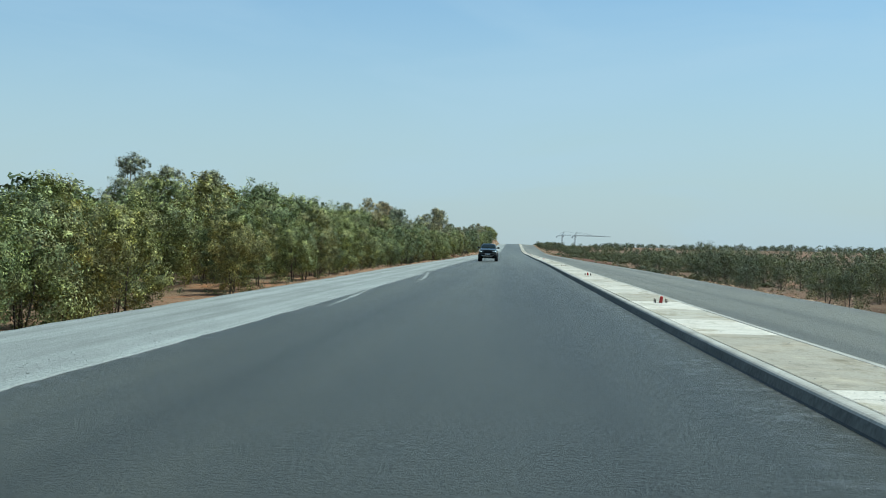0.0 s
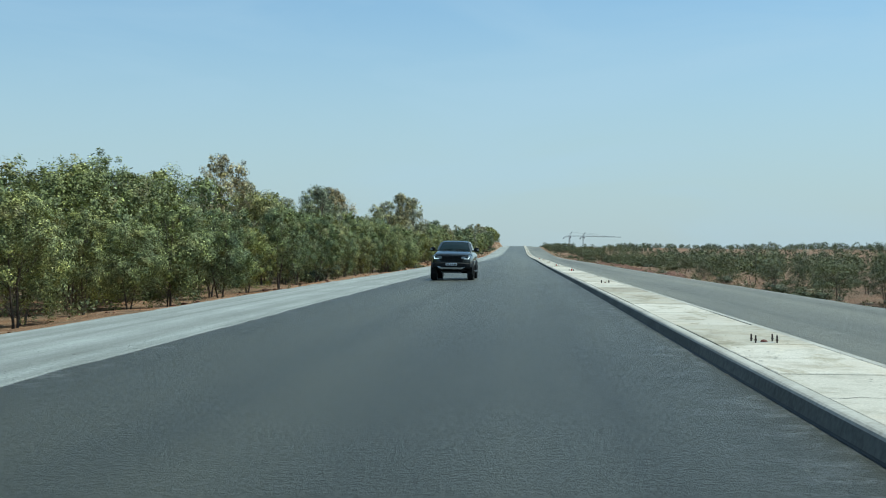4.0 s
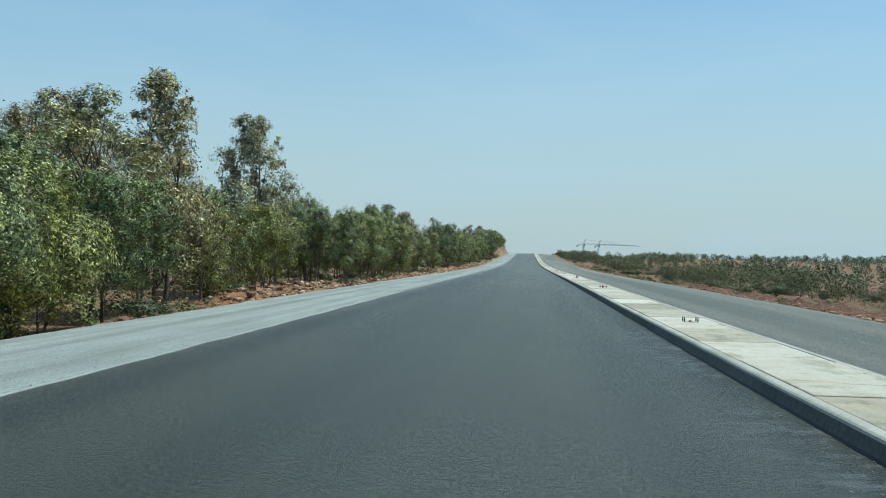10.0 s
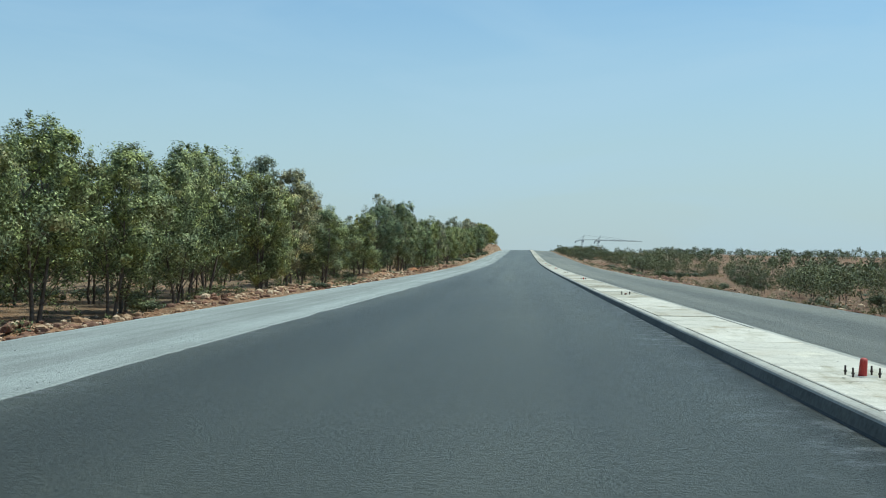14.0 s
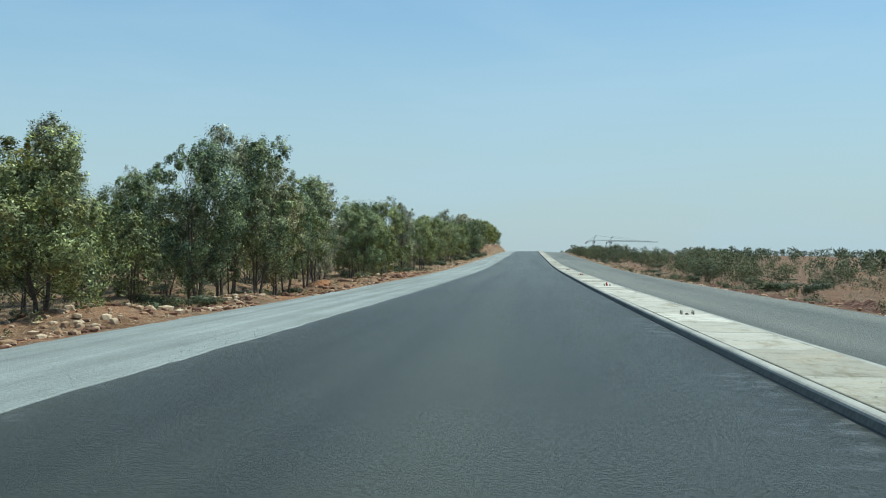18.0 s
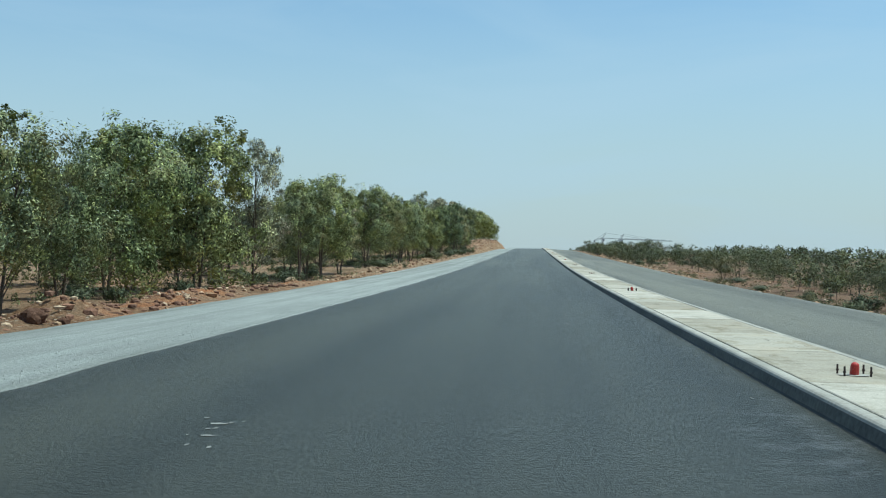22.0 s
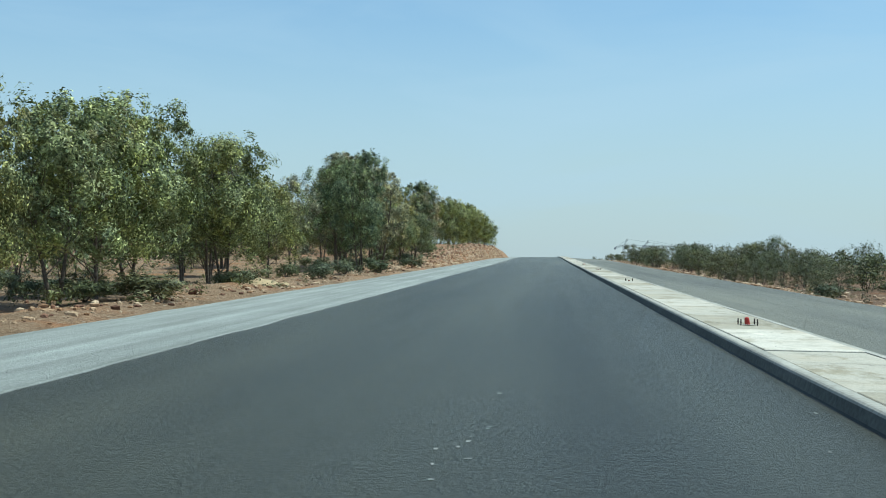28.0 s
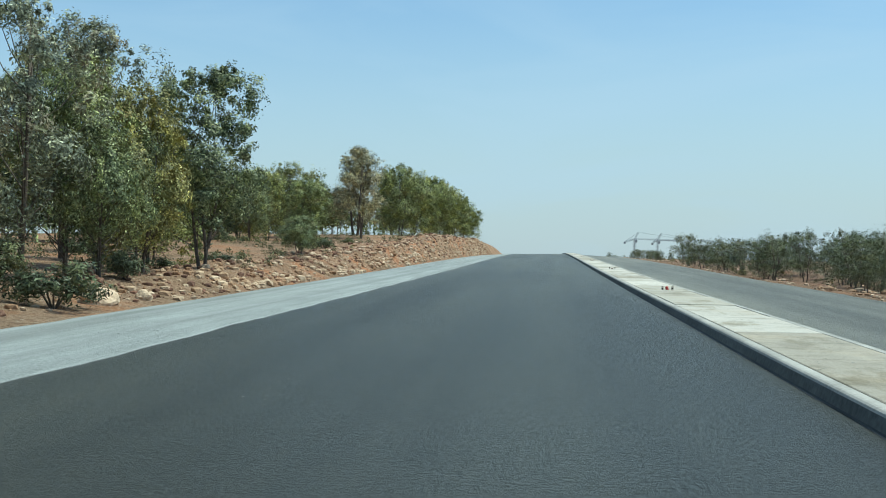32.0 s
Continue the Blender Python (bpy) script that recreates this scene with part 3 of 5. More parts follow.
def leaf_cloud(rng, centres, sizes, count, length, width, droop, sprays=16):
    """Small leaves gathered on sprays, and the sprays on clumps. Returns vertex and face arrays."""
    n = len(centres)
    weight = sizes[:, 0] ** 2
    of = rng.choice(n, n * sprays, p=weight / weight.sum())
    d = rng.normal(size=(n * sprays, 3))
    d[:, 2] += 0.2
    d /= np.linalg.norm(d, axis=1)[:, None]
    tips = centres[of] + d * (rng.random(n * sprays) ** 0.22)[:, None] * sizes[of]
    reach = sizes[of, 0] * rng.uniform(0.10, 0.26, n * sprays)
    pick = rng.integers(n * sprays, size=count)
    off = np.clip(rng.normal(size=(count, 3)), -1.5, 1.5) * reach[pick][:, None]
    off[:, 2] -= droop * reach[pick] * np.abs(rng.normal(size=count))
    pos = tips[pick] + off
    out = pos - centres[of[pick]]
    out /= np.linalg.norm(out, axis=1)[:, None] + 1e-9
    whole = pos - centres.mean(axis=0)
    whole /= np.linalg.norm(whole, axis=1)[:, None] + 1e-9
    face = out * 1.0 + whole * 0.45 + rng.normal(size=(count, 3)) * 0.38 + (0, 0, 0.15)
    face /= np.linalg.norm(face, axis=1)[:, None]
    axis = rng.normal(size=(count, 3))
    axis[:, 2] = axis[:, 2] * 0.6 - droop
    axis -= face * (axis * face).sum(axis=1)[:, None]
    axis /= np.linalg.norm(axis, axis=1)[:, None] + 1e-9
    side = np.cross(axis, face)
    ln = (length * rng.uniform(0.6, 1.5, count))[:, None]
    wd = (width * rng.uniform(0.6, 1.4, count))[:, None]
    a, b = pos - axis * ln * 0.5, pos + axis * ln * 0.5
    m = pos - axis * ln * 0.08
    verts = np.stack([a + side * wd * 0.45, b, m - side * wd * 0.55], 1).reshape(-1, 3)
    faces = np.arange(count * 3).reshape(-1, 3)
    return verts, faces


def cloud_mesh(name, verts, faces, material):
    me = bpy.data.meshes.new(name)
    me.vertices.add(len(verts))
    me.vertices.foreach_set("co", np.ascontiguousarray(verts, dtype=np.float32).ravel())
    me.loops.add(faces.size)
    me.loops.foreach_set("vertex_index", np.ascontiguousarray(faces, dtype=np.int32).ravel())
    me.polygons.add(len(faces))
    me.polygons.foreach_set("loop_start", np.arange(0, faces.size, 3, dtype=np.int32))
    me.materials.append(material)
    me.update(calc_edges=True)
    return me


def tree_shape(seed, height, width, base, stems, clumps, leaves, length, lw, droop, top=0.7, open_=1.0):
    """Wood and leaves of one tree of the given height, with its foot at the origin."""
    rng = np.random.default_rng(seed)
    wood_v, wood_f = [], []

    def add(points, radii, sides=6):
        v, f = tube(points, radii, sides)
        o = len(wood_v)
        wood_v.extend(v)
        wood_f.extend(tuple(o + i for i in q) for q in f)

    centres, sizes = [], []
    for i in range(clumps):
        u = (i + 0.5) / clumps
        h = base + (height - base) * (u ** 0.85)
        t = (h - base) / (height - base)
        spread = width * 0.5 * (math.sin(math.pi * min(1.0, 0.22 + 0.8 * t)) ** 0.8 if t < 0.62 else (1.05 - t) ** top * 1.75)
        a = i * 2.4 + rng.uniform(-0.5, 0.5)
        r = spread * math.sqrt(rng.uniform(0.05, 0.95))
        centres.append((math.cos(a) * r, math.sin(a) * r, min(h + rng.uniform(-0.05, 0.05) * height, height * 0.95)))
        s = width * rng.uniform(0.11, 0.25) * open_ * (1.0 if t < 0.7 else 0.8)
        sizes.append((s, s, s * rng.uniform(0.85, 1.35)))
    centres.append((rng.uniform(-0.2, 0.2), rng.uniform(-0.2, 0.2), height * 0.94))
    sizes.append((width * 0.10, width * 0.10, height * 0.06))
    centres, sizes = np.array(centres), np.array(sizes)
    r0 = 0.010 * height + 0.03
    for k in range(stems):
        a = 2 * math.pi * k / stems + rng.uniform(-0.4, 0.4)
        lean = (0.0 if stems == 1 else 0.10) * height
        foot = Vector((math.cos(a) * 0.12 * (stems > 1), math.sin(a) * 0.12 * (stems > 1), -0.15))
        tip = Vector((math.cos(a) * lean + rng.uniform(-0.3, 0.3), math.sin(a) * lean + rng.uniform(-0.3, 0.3), height * rng.uniform(0.75, 0.9)))
        mid = foot.lerp(tip, 0.45) + Vector((rng.uniform(-0.25, 0.25), rng.uniform(-0.25, 0.25), 0))
        q = foot.lerp(tip, 0.12) + Vector((rng.uniform(-0.06, 0.06), rng.uniform(-0.06, 0.06), 0))
        rr = r0 / math.sqrt(stems)
        add([foot, q, mid, mid.lerp(tip, 0.5), tip], [rr * 1.3, rr, rr * 0.7, rr * 0.45, rr * 0.12])
        for c in centres[k::stems]:
            e = Vector(c)
            h0 = max(0.12 * height, e.z - rng.uniform(0.18, 0.32) * height)
            u = min(0.95, h0 / tip.z)
            s = foot.lerp(mid, u / 0.45) if u < 0.45 else mid.lerp(tip, (u - 0.45) / 0.55)
            m = s.lerp(e, 0.55) + Vector((0, 0, -0.03 * height))
            add([s, m, e], [rr * 0.36, rr * 0.22, rr * 0.07], 4)
    verts, faces = leaf_cloud(rng, centres, sizes, leaves, length, lw, droop)
    return wood_v, wood_f, verts, faces


TREE_KINDS = {
    # height, width, lowest leaves, stems, clumps, leaves, leaf length, leaf width, droop, top, openness
    "bushy": (6.0, 5.0, 0.75, 3, 27, 21000, 0.135, 0.088, 0.3, 0.55, 0.95),
    "bushy_wide": (5.2, 5.6, 0.4, 4, 27, 21000, 0.135, 0.088, 0.25, 0.5, 0.95),
    "trunk": (7.2, 4.6, 2.15, 2, 25, 20000, 0.135, 0.086, 0.5, 0.6, 0.92),
    "trunk_round": (7.0, 5.4, 1.95, 2, 33, 27000, 0.135, 0.088, 0.45, 0.45, 0.94),
    "tall": (9.0, 4.2, 1.8, 2, 30, 21000, 0.14, 0.070, 0.9, 0.75, 0.90),
    "tall_open": (9.5, 4.8, 2.2, 2, 26, 17000, 0.14, 0.066, 1.0, 0.7, 0.84),
    "bare": (7.5, 3.2, 2.0, 3, 26, 1100, 0.16, 0.06, 0.8, 0.8, 1.0),
    "deep": (8.8, 4.6, 1.6, 3, 38, 30000, 0.135, 0.085, 0.6, 0.35, 0.95),
    "yellow": (7.0, 4.2, 1.2, 2, 30, 24000, 0.135, 0.085, 0.5, 0.6, 0.92),
    "slim": (7.5, 3.0, 1.7, 1, 24, 9000, 0.14, 0.075, 0.6, 1.0, 1.0),
    "far_bushy": (6.0, 5.0, 0.5, 3, 28, 5600, 0.22, 0.14, 0.3, 0.6, 1.0),
    "far_trunk": (7.2, 4.8, 1.4, 2, 28, 5600, 0.22, 0.14, 0.45, 0.6, 1.0),
    "scrub": (3.6, 3.8, 0.25, 3, 18, 7000, 0.084, 0.053, 0.2, 0.6, 1.0),
    "scrub_tall": (4.8, 3.8, 1.3, 2, 22, 9000, 0.088, 0.055, 0.3, 0.5, 1.0),
}
TREE_LABEL = {
    "bushy": "dense olive-green acacia leafy down to the ground", "bushy_wide": "broad yellow-green acacia bush leafy to the ground",
    "trunk": "grey-green tree with thin forked trunk on red soil", "trunk_round": "round-crowned dark green tree with forked trunk",
    "tall": "tall slender grey-green eucalyptus with drooping leaves", "tall_open": "tall open-crowned eucalyptus with sky showing through",
    "far_bushy": "bushy olive-green tree behind the front row", "far_trunk": "grey-green plantation tree behind the front row", "bare": "half-dead grey tree with bare twigs and few leaves",
    "deep": "tall deep green tree with leaning forked stems", "yellow": "bright yellow-green tree with leaning forked trunk",
    "slim": "narrow pointed green tree with bare lower trunk", "scrub": "low olive shrub on stony ground", "scrub_tall": "small tree with dull green crown on stony ground",
}
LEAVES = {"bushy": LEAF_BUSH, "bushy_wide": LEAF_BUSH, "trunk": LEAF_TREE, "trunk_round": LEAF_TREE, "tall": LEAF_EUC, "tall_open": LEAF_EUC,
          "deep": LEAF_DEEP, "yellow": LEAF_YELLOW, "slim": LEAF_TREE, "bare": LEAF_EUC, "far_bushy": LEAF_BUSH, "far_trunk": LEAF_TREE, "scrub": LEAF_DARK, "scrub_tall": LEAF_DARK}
protos = {}


def proto_tree(kind, variant):
    key = (kind, variant)
    if key not in protos:
        spec = TREE_KINDS[kind]
        wv, wf, lv, lf = tree_shape(sum(map(ord, kind)) * 7 + variant, *spec)
        wood = mesh_from("trunk", wv, wf, BARK, True)
        crown = cloud_mesh("crown", lv, lf, LEAVES[kind])
        reach = np.percentile(np.hypot(lv[:, 0], lv[:, 1]), 96) * 2
        protos[key] = (wood, crown, float(np.percentile(lv[:, 2], 99.7)), float(reach))
    return protos[key]


def plant(kind, variant, x, y, height, width=None, group="roadside trees"):
    """One tree of its own, scaled to the height and width given."""
    wood, crown, h, w = proto_tree(kind, variant)
    ob = tagged(new("tree" if "scrub" not in kind else "shrub"), TREE_LABEL[kind], "tree" if "scrub" not in kind else "shrub", group)
    sz = height / h
    sx = width / w if width else sz
    ob.matrix_basis = Matrix.LocRotScale((x, y, ground_z(x, y) - 0.05), Euler((0, 0, random.uniform(0, 6.28))), (sx, sx * random.uniform(0.9, 1.1), sz))
    for name, me in (("trunk", wood), ("crown", crown)):
        p = new(name, me)
        p.parent = ob
    return ob


def woods(name, label, spots, kinds, leaves, leaf_scale):
    """Many far trees nobody could count, as one object."""
    rng = np.random.default_rng(len(spots))
    shapes = []
    for i, kind in enumerate(kinds):
        spec = list(TREE_KINDS[kind])
        spec[5], spec[6], spec[7] = leaves, spec[6] * leaf_scale, spec[7] * leaf_scale
        wv, wf, lv, lf = tree_shape(500 + i, *spec)
        shapes.append((lv, lf, spec[0], np.array(wv[:30]), [f for f in wf if max(f) < 30]))
    vs, fs, o, tv, tf = [], [], 0, [], []
    for x, y, h in spots:
        lv, lf, h0, wv, wf = shapes[rng.integers(len(shapes))]
        a, s = rng.uniform(0, 6.28), h / h0
        rot = np.array([[math.cos(a), -math.sin(a), 0], [math.sin(a), math.cos(a), 0], [0, 0, 1]]) * s
        at = np.array([x, y, ground_z(x, y)])
        vs.append(lv @ rot.T + at)
        fs.append(lf + o)
        o += len(lv)
        if h < 1.2:
            continue
        b = len(tv)
        tv.extend(map(tuple, wv @ rot.T + at))
        tf.extend(tuple(b + i for i in f) for f in wf)
    ob = tagged(new(name, cloud_mesh(name, np.concatenate(vs), np.concatenate(fs), LEAVES[kinds[0]])), label, "woods", kind="stuff")
    if not tv:
        return
    trunks = new("trunks", mesh_from("trunks", tv, tf, BARK))
    trunks.parent = ob
    tagged(trunks, kind="stuff")


# trees of the left side one by one: along, aside, top over the road, crown width; grouped by kind
ROW_TALL = [(90, -25.5, 7.4, 4.2), (140, -25.5, 6.6, 5.0), (117, -26, 7.2, 4.6), (121, -42.6, 11.2, 8.5), (127.6, -40.8, 10.3, 6), (107, -29.7, 8.3, 6), (134.8, -18.1, 7.3, 4.4), (178, -27.4, 8.4, 5.0), (183.6, -24.3, 6.9, 5), (164, -16.9, 7.0, 4.6), (169, -18.4, 7.4, 4.6), (211, -17.0, 7.8, 6.2), (214.5, -15.3, 9.1, 5.2),
            (224, -26.1, 8.9, 6.5), (238.5, -28.8, 10.8, 6.5), (231.6, -27.4, 10.8, 7.0), (230.4, -15.3, 9.3, 5.0), (231.4, -14.8, 5.4, 3.2), (222, -27, 7.1, 5)]
ROW_OPEN = [(360.8, -25.9, 9.0, 5.2), (381, -28.6, 7.8, 3.4), (366, -14.8, 6.7, 4), (432, -15.0, 7.3, 3.4), (588, -17.8, 10.4, 5.6), (595, -22.5, 11.8, 6), (576, -15.2, 8.6, 5.2), (571.3, -17.2, 9.5, 5.0), (566.5, -13.6, 8.1, 4.4), (549, -17.0, 6.4, 3.6),
            (558, -24.5, 9.4, 6), (661, -19.6, 11.2, 6), (673, -22.3, 12.6, 7.5)]
ROW_TRUNK = [(267, -25.2, 5.6, 4.6), (264.8, -23.5, 5.4, 4.4), (263.2, -21.6, 5.3, 4.2), (263.0, -17.9, 5.6, 4.2), (269.5, -21.8, 6.0, 4.8), (265.4, -15.9, 5.4, 4.2), (273, -17.0, 6.1, 4.6), (277, -15.8, 5.6, 4.2), (281, -16.8, 6.0, 4.6), (285, -15.8, 5.8, 4.2),
             (289, -16.6, 6.8, 4.6), (296.8, -17.8, 7.5, 5), (318.3, -15.0, 5.2, 4.8), (320.4, -17.2, 6.9, 3.8), (326, -19.9, 6.2, 5.0), (368.5, -24.2, 6.4, 5), (249.5, -28.2, 6.4, 4.8), (259, -27.6, 7.3, 5.4), (262.5, -26.6, 6.9, 4.8), (255.5, -29.2, 7.5, 5.4), (266.5, -19.6, 5.5, 4.4)]
ROW_TRUNK_B = [(371, -15.2, 6.1, 4.4), (376, -15, 6.8, 4.6), (382, -15.6, 6.9, 4.6), (388, -20.5, 5.6, 4.4), (398.3, -14.6, 5.2, 4.2), (407, -17, 5.9, 4.4), (399, -18.3, 7.0, 4.2), (399.6, -20.7, 6.7, 4.2), (442, -14.6, 5.0, 3.6), (461, -15.4, 5.4, 3.4), (456, -18.5, 5.4, 4.4), (467, -19.5, 4.0, 3.6),
               (486, -15, 5.8, 4.2), (492, -15.2, 7.0, 4.8), (498, -15, 6.7, 5), (503, -15.6, 6.0, 4.4), (507.5, -14.8, 6.1, 4.4), (527, -16, 5.6, 4.6), (532, -19, 6.0, 4.6), (537, -15.6, 5.4, 4.2), (543, -21, 6.4, 4.8)]
ROW_ROUND = [(359.5, -16.2, 8.3, 5.2), (344, -19.4, 5.2, 4.4), (290.9, -24.9, 8.5, 6), (305, -16.6, 6.0, 4.6), (311, -18.2, 8.2, 4.6), (310.2, -15.9, 7.3, 4.4), (413, -17.5, 4.9, 4.4), (449, -14.6, 6.5, 5.6), (453, -16.5, 6.3, 5.0), (472, -19.4, 4.2, 4.4),
             (476.5, -15.6, 7.2, 6.0), (481.5, -16.4, 6.8, 5.6), (513, -15.8, 6.9, 5.4), (518, -16.5, 7.2, 6), (523, -14.1, 6.5, 5.2), (556, -15.4, 7.8, 5.4), (561.4, -15.9, 9.0, 5.0), (562.5, -15.6, 7.4, 5.4), (580, -15.6, 7.4, 4.6), (577.6, -13.4, 5.2, 3.4)]
ROW_END = [(608, -14.0, 3.0, 2.4), (614, -15.6, 2.9, 2.8), (593, -17.5, 6.4, 5), (678.6, -17.8, 11.0, 7), (632.5, -19.2, 6.4, 4.6), (617, -31, 6.6, 5), (626, -33, 7.4, 5), (636, -31, 7.8, 5), (645, -33, 8.6, 5.4), (654, -31, 8.8, 5), (687, -20, 10.6, 7), (694, -18, 10.4, 7), (702, -17, 11.4, 7.5), (712, -16, 11.0, 7.5), (722, -15.2, 10.0, 7), (731, -14.2, 8.6, 6.5), (738, -14, 7.4, 5), (660, -27, 9.6, 7), (650, -27, 8.4, 5),
           (640, -26, 7.8, 4.5), (630, -27, 7.0, 4.5), (622, -28, 6.2, 4.2), (613, -27, 5.6, 4.5), (606, -25, 5.6, 4.5)]

ROW_BUSHY = [(420.5, -18.6, 6.6, 5.6), (426, -19.6, 7.8, 6.6), (428.5, -17.0, 7.9, 6.8)]
ROW_DEEP = [(357.2, -13.6, 7.4, 4.6), (353, -15.4, 6.9, 4.4), (587.2, -13.2, 8.4, 5.0), (551, -12.7, 8.3, 4.2)]
ROW_YELLOW = [(582.4, -13.9, 6.9, 3.7), (334.8, -14.6, 5.2, 4.4), (301, -15.8, 6.4, 4.6)]
ROW_BARE = [(270.0, -25.0, 7.9, 2.8), (272.0, -23.6, 7.7, 2.6), (268.0, -26.2, 7.1, 2.6), (274.5, -21.8, 6.7, 2.4), (266.0, -24.4, 6.8, 2.4), (356.0, -14.6, 6.6, 2.6), (566.0, -18.5, 8.0, 3.0)]


def build_trees():
    rnd = random.Random(11)
    taken = []

    def stand(kinds, rows):
        for y, x, top, w in rows:
            h = top + road_z(y) - ground_z(x, y)
            variant = rnd.randrange(2 if kinds[0] in ("deep", "yellow") else 4)
            plant(rnd.choice(["tall", "tall_open", "trunk"] if h > 1.7 * w and kinds[0] in ("trunk", "trunk_round") else kinds), variant, x, y, h, w)
            taken.append((x, y))

    stand(["tall"], ROW_TALL)
    stand(["tall_open", "tall"], ROW_OPEN)
    stand(["bare"], ROW_BARE)
    stand(["bushy"], ROW_BUSHY)
    stand(["deep"], ROW_DEEP)
    stand(["yellow"], ROW_YELLOW)
    stand(["trunk"], ROW_TRUNK)
    stand(["trunk", "trunk_round"], ROW_TRUNK_B)
    stand(["trunk_round"], ROW_ROUND)
    stand(["trunk_round", "bushy"], [r for r in ROW_END if r[0] > 655])
    stand(["trunk_round", "bushy"], [r for r in ROW_END if r[0] < 655])
    free = lambda x, y, d: all((x - a) ** 2 + (y - b) ** 2 > d * d for a, b in taken)

    # the first stretch: bushes close to the shoulder, taller growth behind
    def belt(y, y1, x0, x1, gap, kinds, h0, h1, d):
        while y < y1:
            x = -rnd.uniform(x0, x1)
            if free(x, y, d) and not (40.5 < y < 53 and x > -18.5):
                plant(rnd.choice(kinds), rnd.randrange(4), x, y, rnd.uniform(h0, h1) + road_z(y) - ground_z(x, y))
                taken.append((x, y))
            y += gap * rnd.uniform(0.75, 1.3)

    belt(25, 41, 13.0, 14.6, 2.9, ["bushy", "bushy_wide"], 2.0, 3.0, 2.0)
    belt(53, 205, 13.2, 15.4, 3.9, ["bushy", "trunk_round", "trunk", "bushy", "trunk_round"], 2.5, 4.4, 2.6)
    belt(27, 60, 17.5, 22, 3.2, ["trunk_round", "far_trunk", "far_bushy"], 2.8, 4.0, 2.2)
    belt(60, 150, 17.5, 20.5, 3.6, ["bushy", "far_trunk", "trunk_round", "far_bushy"], 3.8, 6.0, 2.2)
    belt(150, 205, 16.5, 19, 3.4, ["bushy", "trunk", "far_trunk"], 4.2, 5.7, 2.2)
    belt(32, 70, 24, 29, 4.0, ["far_bushy", "far_trunk"], 3.6, 5.4, 2.5)
    belt(70, 226, 22.0, 26, 4.2, ["far_bushy", "far_trunk"], 4.4, 6.6, 2.5)
    belt(205, 227, 13.4, 15.5, 4.4, ["bushy", "trunk"], 3.2, 4.8, 2.2)
    belt(226, 268, 27.0, 31, 3.0, ["trunk", "trunk", "trunk_round"], 4.4, 6.0, 2.2)
    belt(268, 400, 20, 23, 4.2, ["far_trunk", "trunk_round", "far_trunk"], 3.6, 5.2, 2.5)
    belt(400, 575, 22, 26, 6.5, ["far_trunk", "slim"], 3.2, 4.8, 3.0)
    spots = [(-26 - 130 * rnd.random() ** 1.5, rnd.uniform(25, 600), rnd.uniform(4.6, 6.6)) for _ in range(660)]
    spots += [(-rnd.uniform(30, 90), rnd.uniform(600, 780), rnd.uniform(5.0, 7.0)) for _ in range(170)]
    woods("left_woods", "dull green plantation trees behind the roadside rows", spots, ["trunk", "bushy", "trunk_round"], 420, 4.9)
    # the right side: low scrub, denser and taller towards the crest
    for y, x, top, w in ((127.5, 21.7, 2.8, 4.5), (124, 23.5, 2.2, 4), (132, 22, 2.0, 4), (118, 22.5, 1.8, 4), (532.7, 40.3, 2.0, 4), (580, 21.4, 3.2, 4), (596, 22, 2.7, 4.5), (590, 118.9, 3.6, 5), (415, 22, -0.3, 2.5)):
        plant("scrub_tall", 1, x, y, top + road_z(y) - ground_z(x, y), w, group="roadside scrub")
    for x, y, top in ((14.6, 806, 1.5), (15.4, 812, 0.9), (13.8, 800, 0.6), (16.6, 818, 1.2)):
        plant("scrub_tall", 2, x, y, top + road_z(y) - ground_z(x, y), group="roadside scrub")

    def thicket(y, y1, x0, x1, t0, t1, g0, g1, kinds, gaps=False):
        while y < y1:
            x = rnd.uniform(x0, x1)
            h = rnd.uniform(t0, t1) + road_z(y) - ground_z(x, y)
            if not gaps or noise.noise(Vector((0.5, y * 0.055, 3.0))) > -0.05:  # open stony stretches between the thickets
                plant(rnd.choice(kinds), rnd.randrange(4), x, y, h, h * rnd.uniform(0.8, 1.35), group="roadside scrub")
                y += rnd.uniform(g0, g1)
            else:
                y += 1.5

    low, tree = ["scrub", "scrub", "scrub_tall"], ["scrub_tall", "scrub_tall", "scrub_tall", "scrub"]
    thicket(60, 140, 17.5, 25, 0.3, 1.7, 2.8, 5.2, low)
    thicket(138, 380, 20, 33, 0.0, 1.2, 3.4, 6.2, tree, True)
    thicket(380, 490, 20, 33, 0.2, 1.5, 2.6, 4.6, tree, True)
    thicket(490, 560, 18, 30, 0.5, 1.9, 3.0, 5.2, tree)
    thicket(556, 600, 14.0, 19, 0.9, 2.4, 2.0, 3.4, tree)
    thicket(600, 665, 13.8, 18.5, 0.9, 2.9, 1.9, 3.6, tree)
    thicket(665, 745, 13.8, 17.5, 0.1, 1.2, 2.8, 4.8, tree)
    thicket(560, 655, 19, 27, 0.9, 3.0, 2.6, 5.0, tree)
    near, far = [], []
    for k in range(3000):
        x = 22 + 40 * rnd.random() ** 1.2 if k < 1150 else 55 + 300 * rnd.random() ** 1.3
        y = rnd.uniform(60, 640) if k < 1150 else rnd.uniform(60, 1150)
        clump = noise.noise(Vector((x * 0.035, y * 0.022, 1.5)))
        if clump < rnd.uniform(-0.4, 0.08):  # stony clearings
            continue
        (near if x < 50 else far).append((x, y, rnd.uniform(1.2, 2.4) * (1.0 + 0.5 * clump) if rnd.random() < 0.92 else rnd.uniform(2.6, 3.6)))
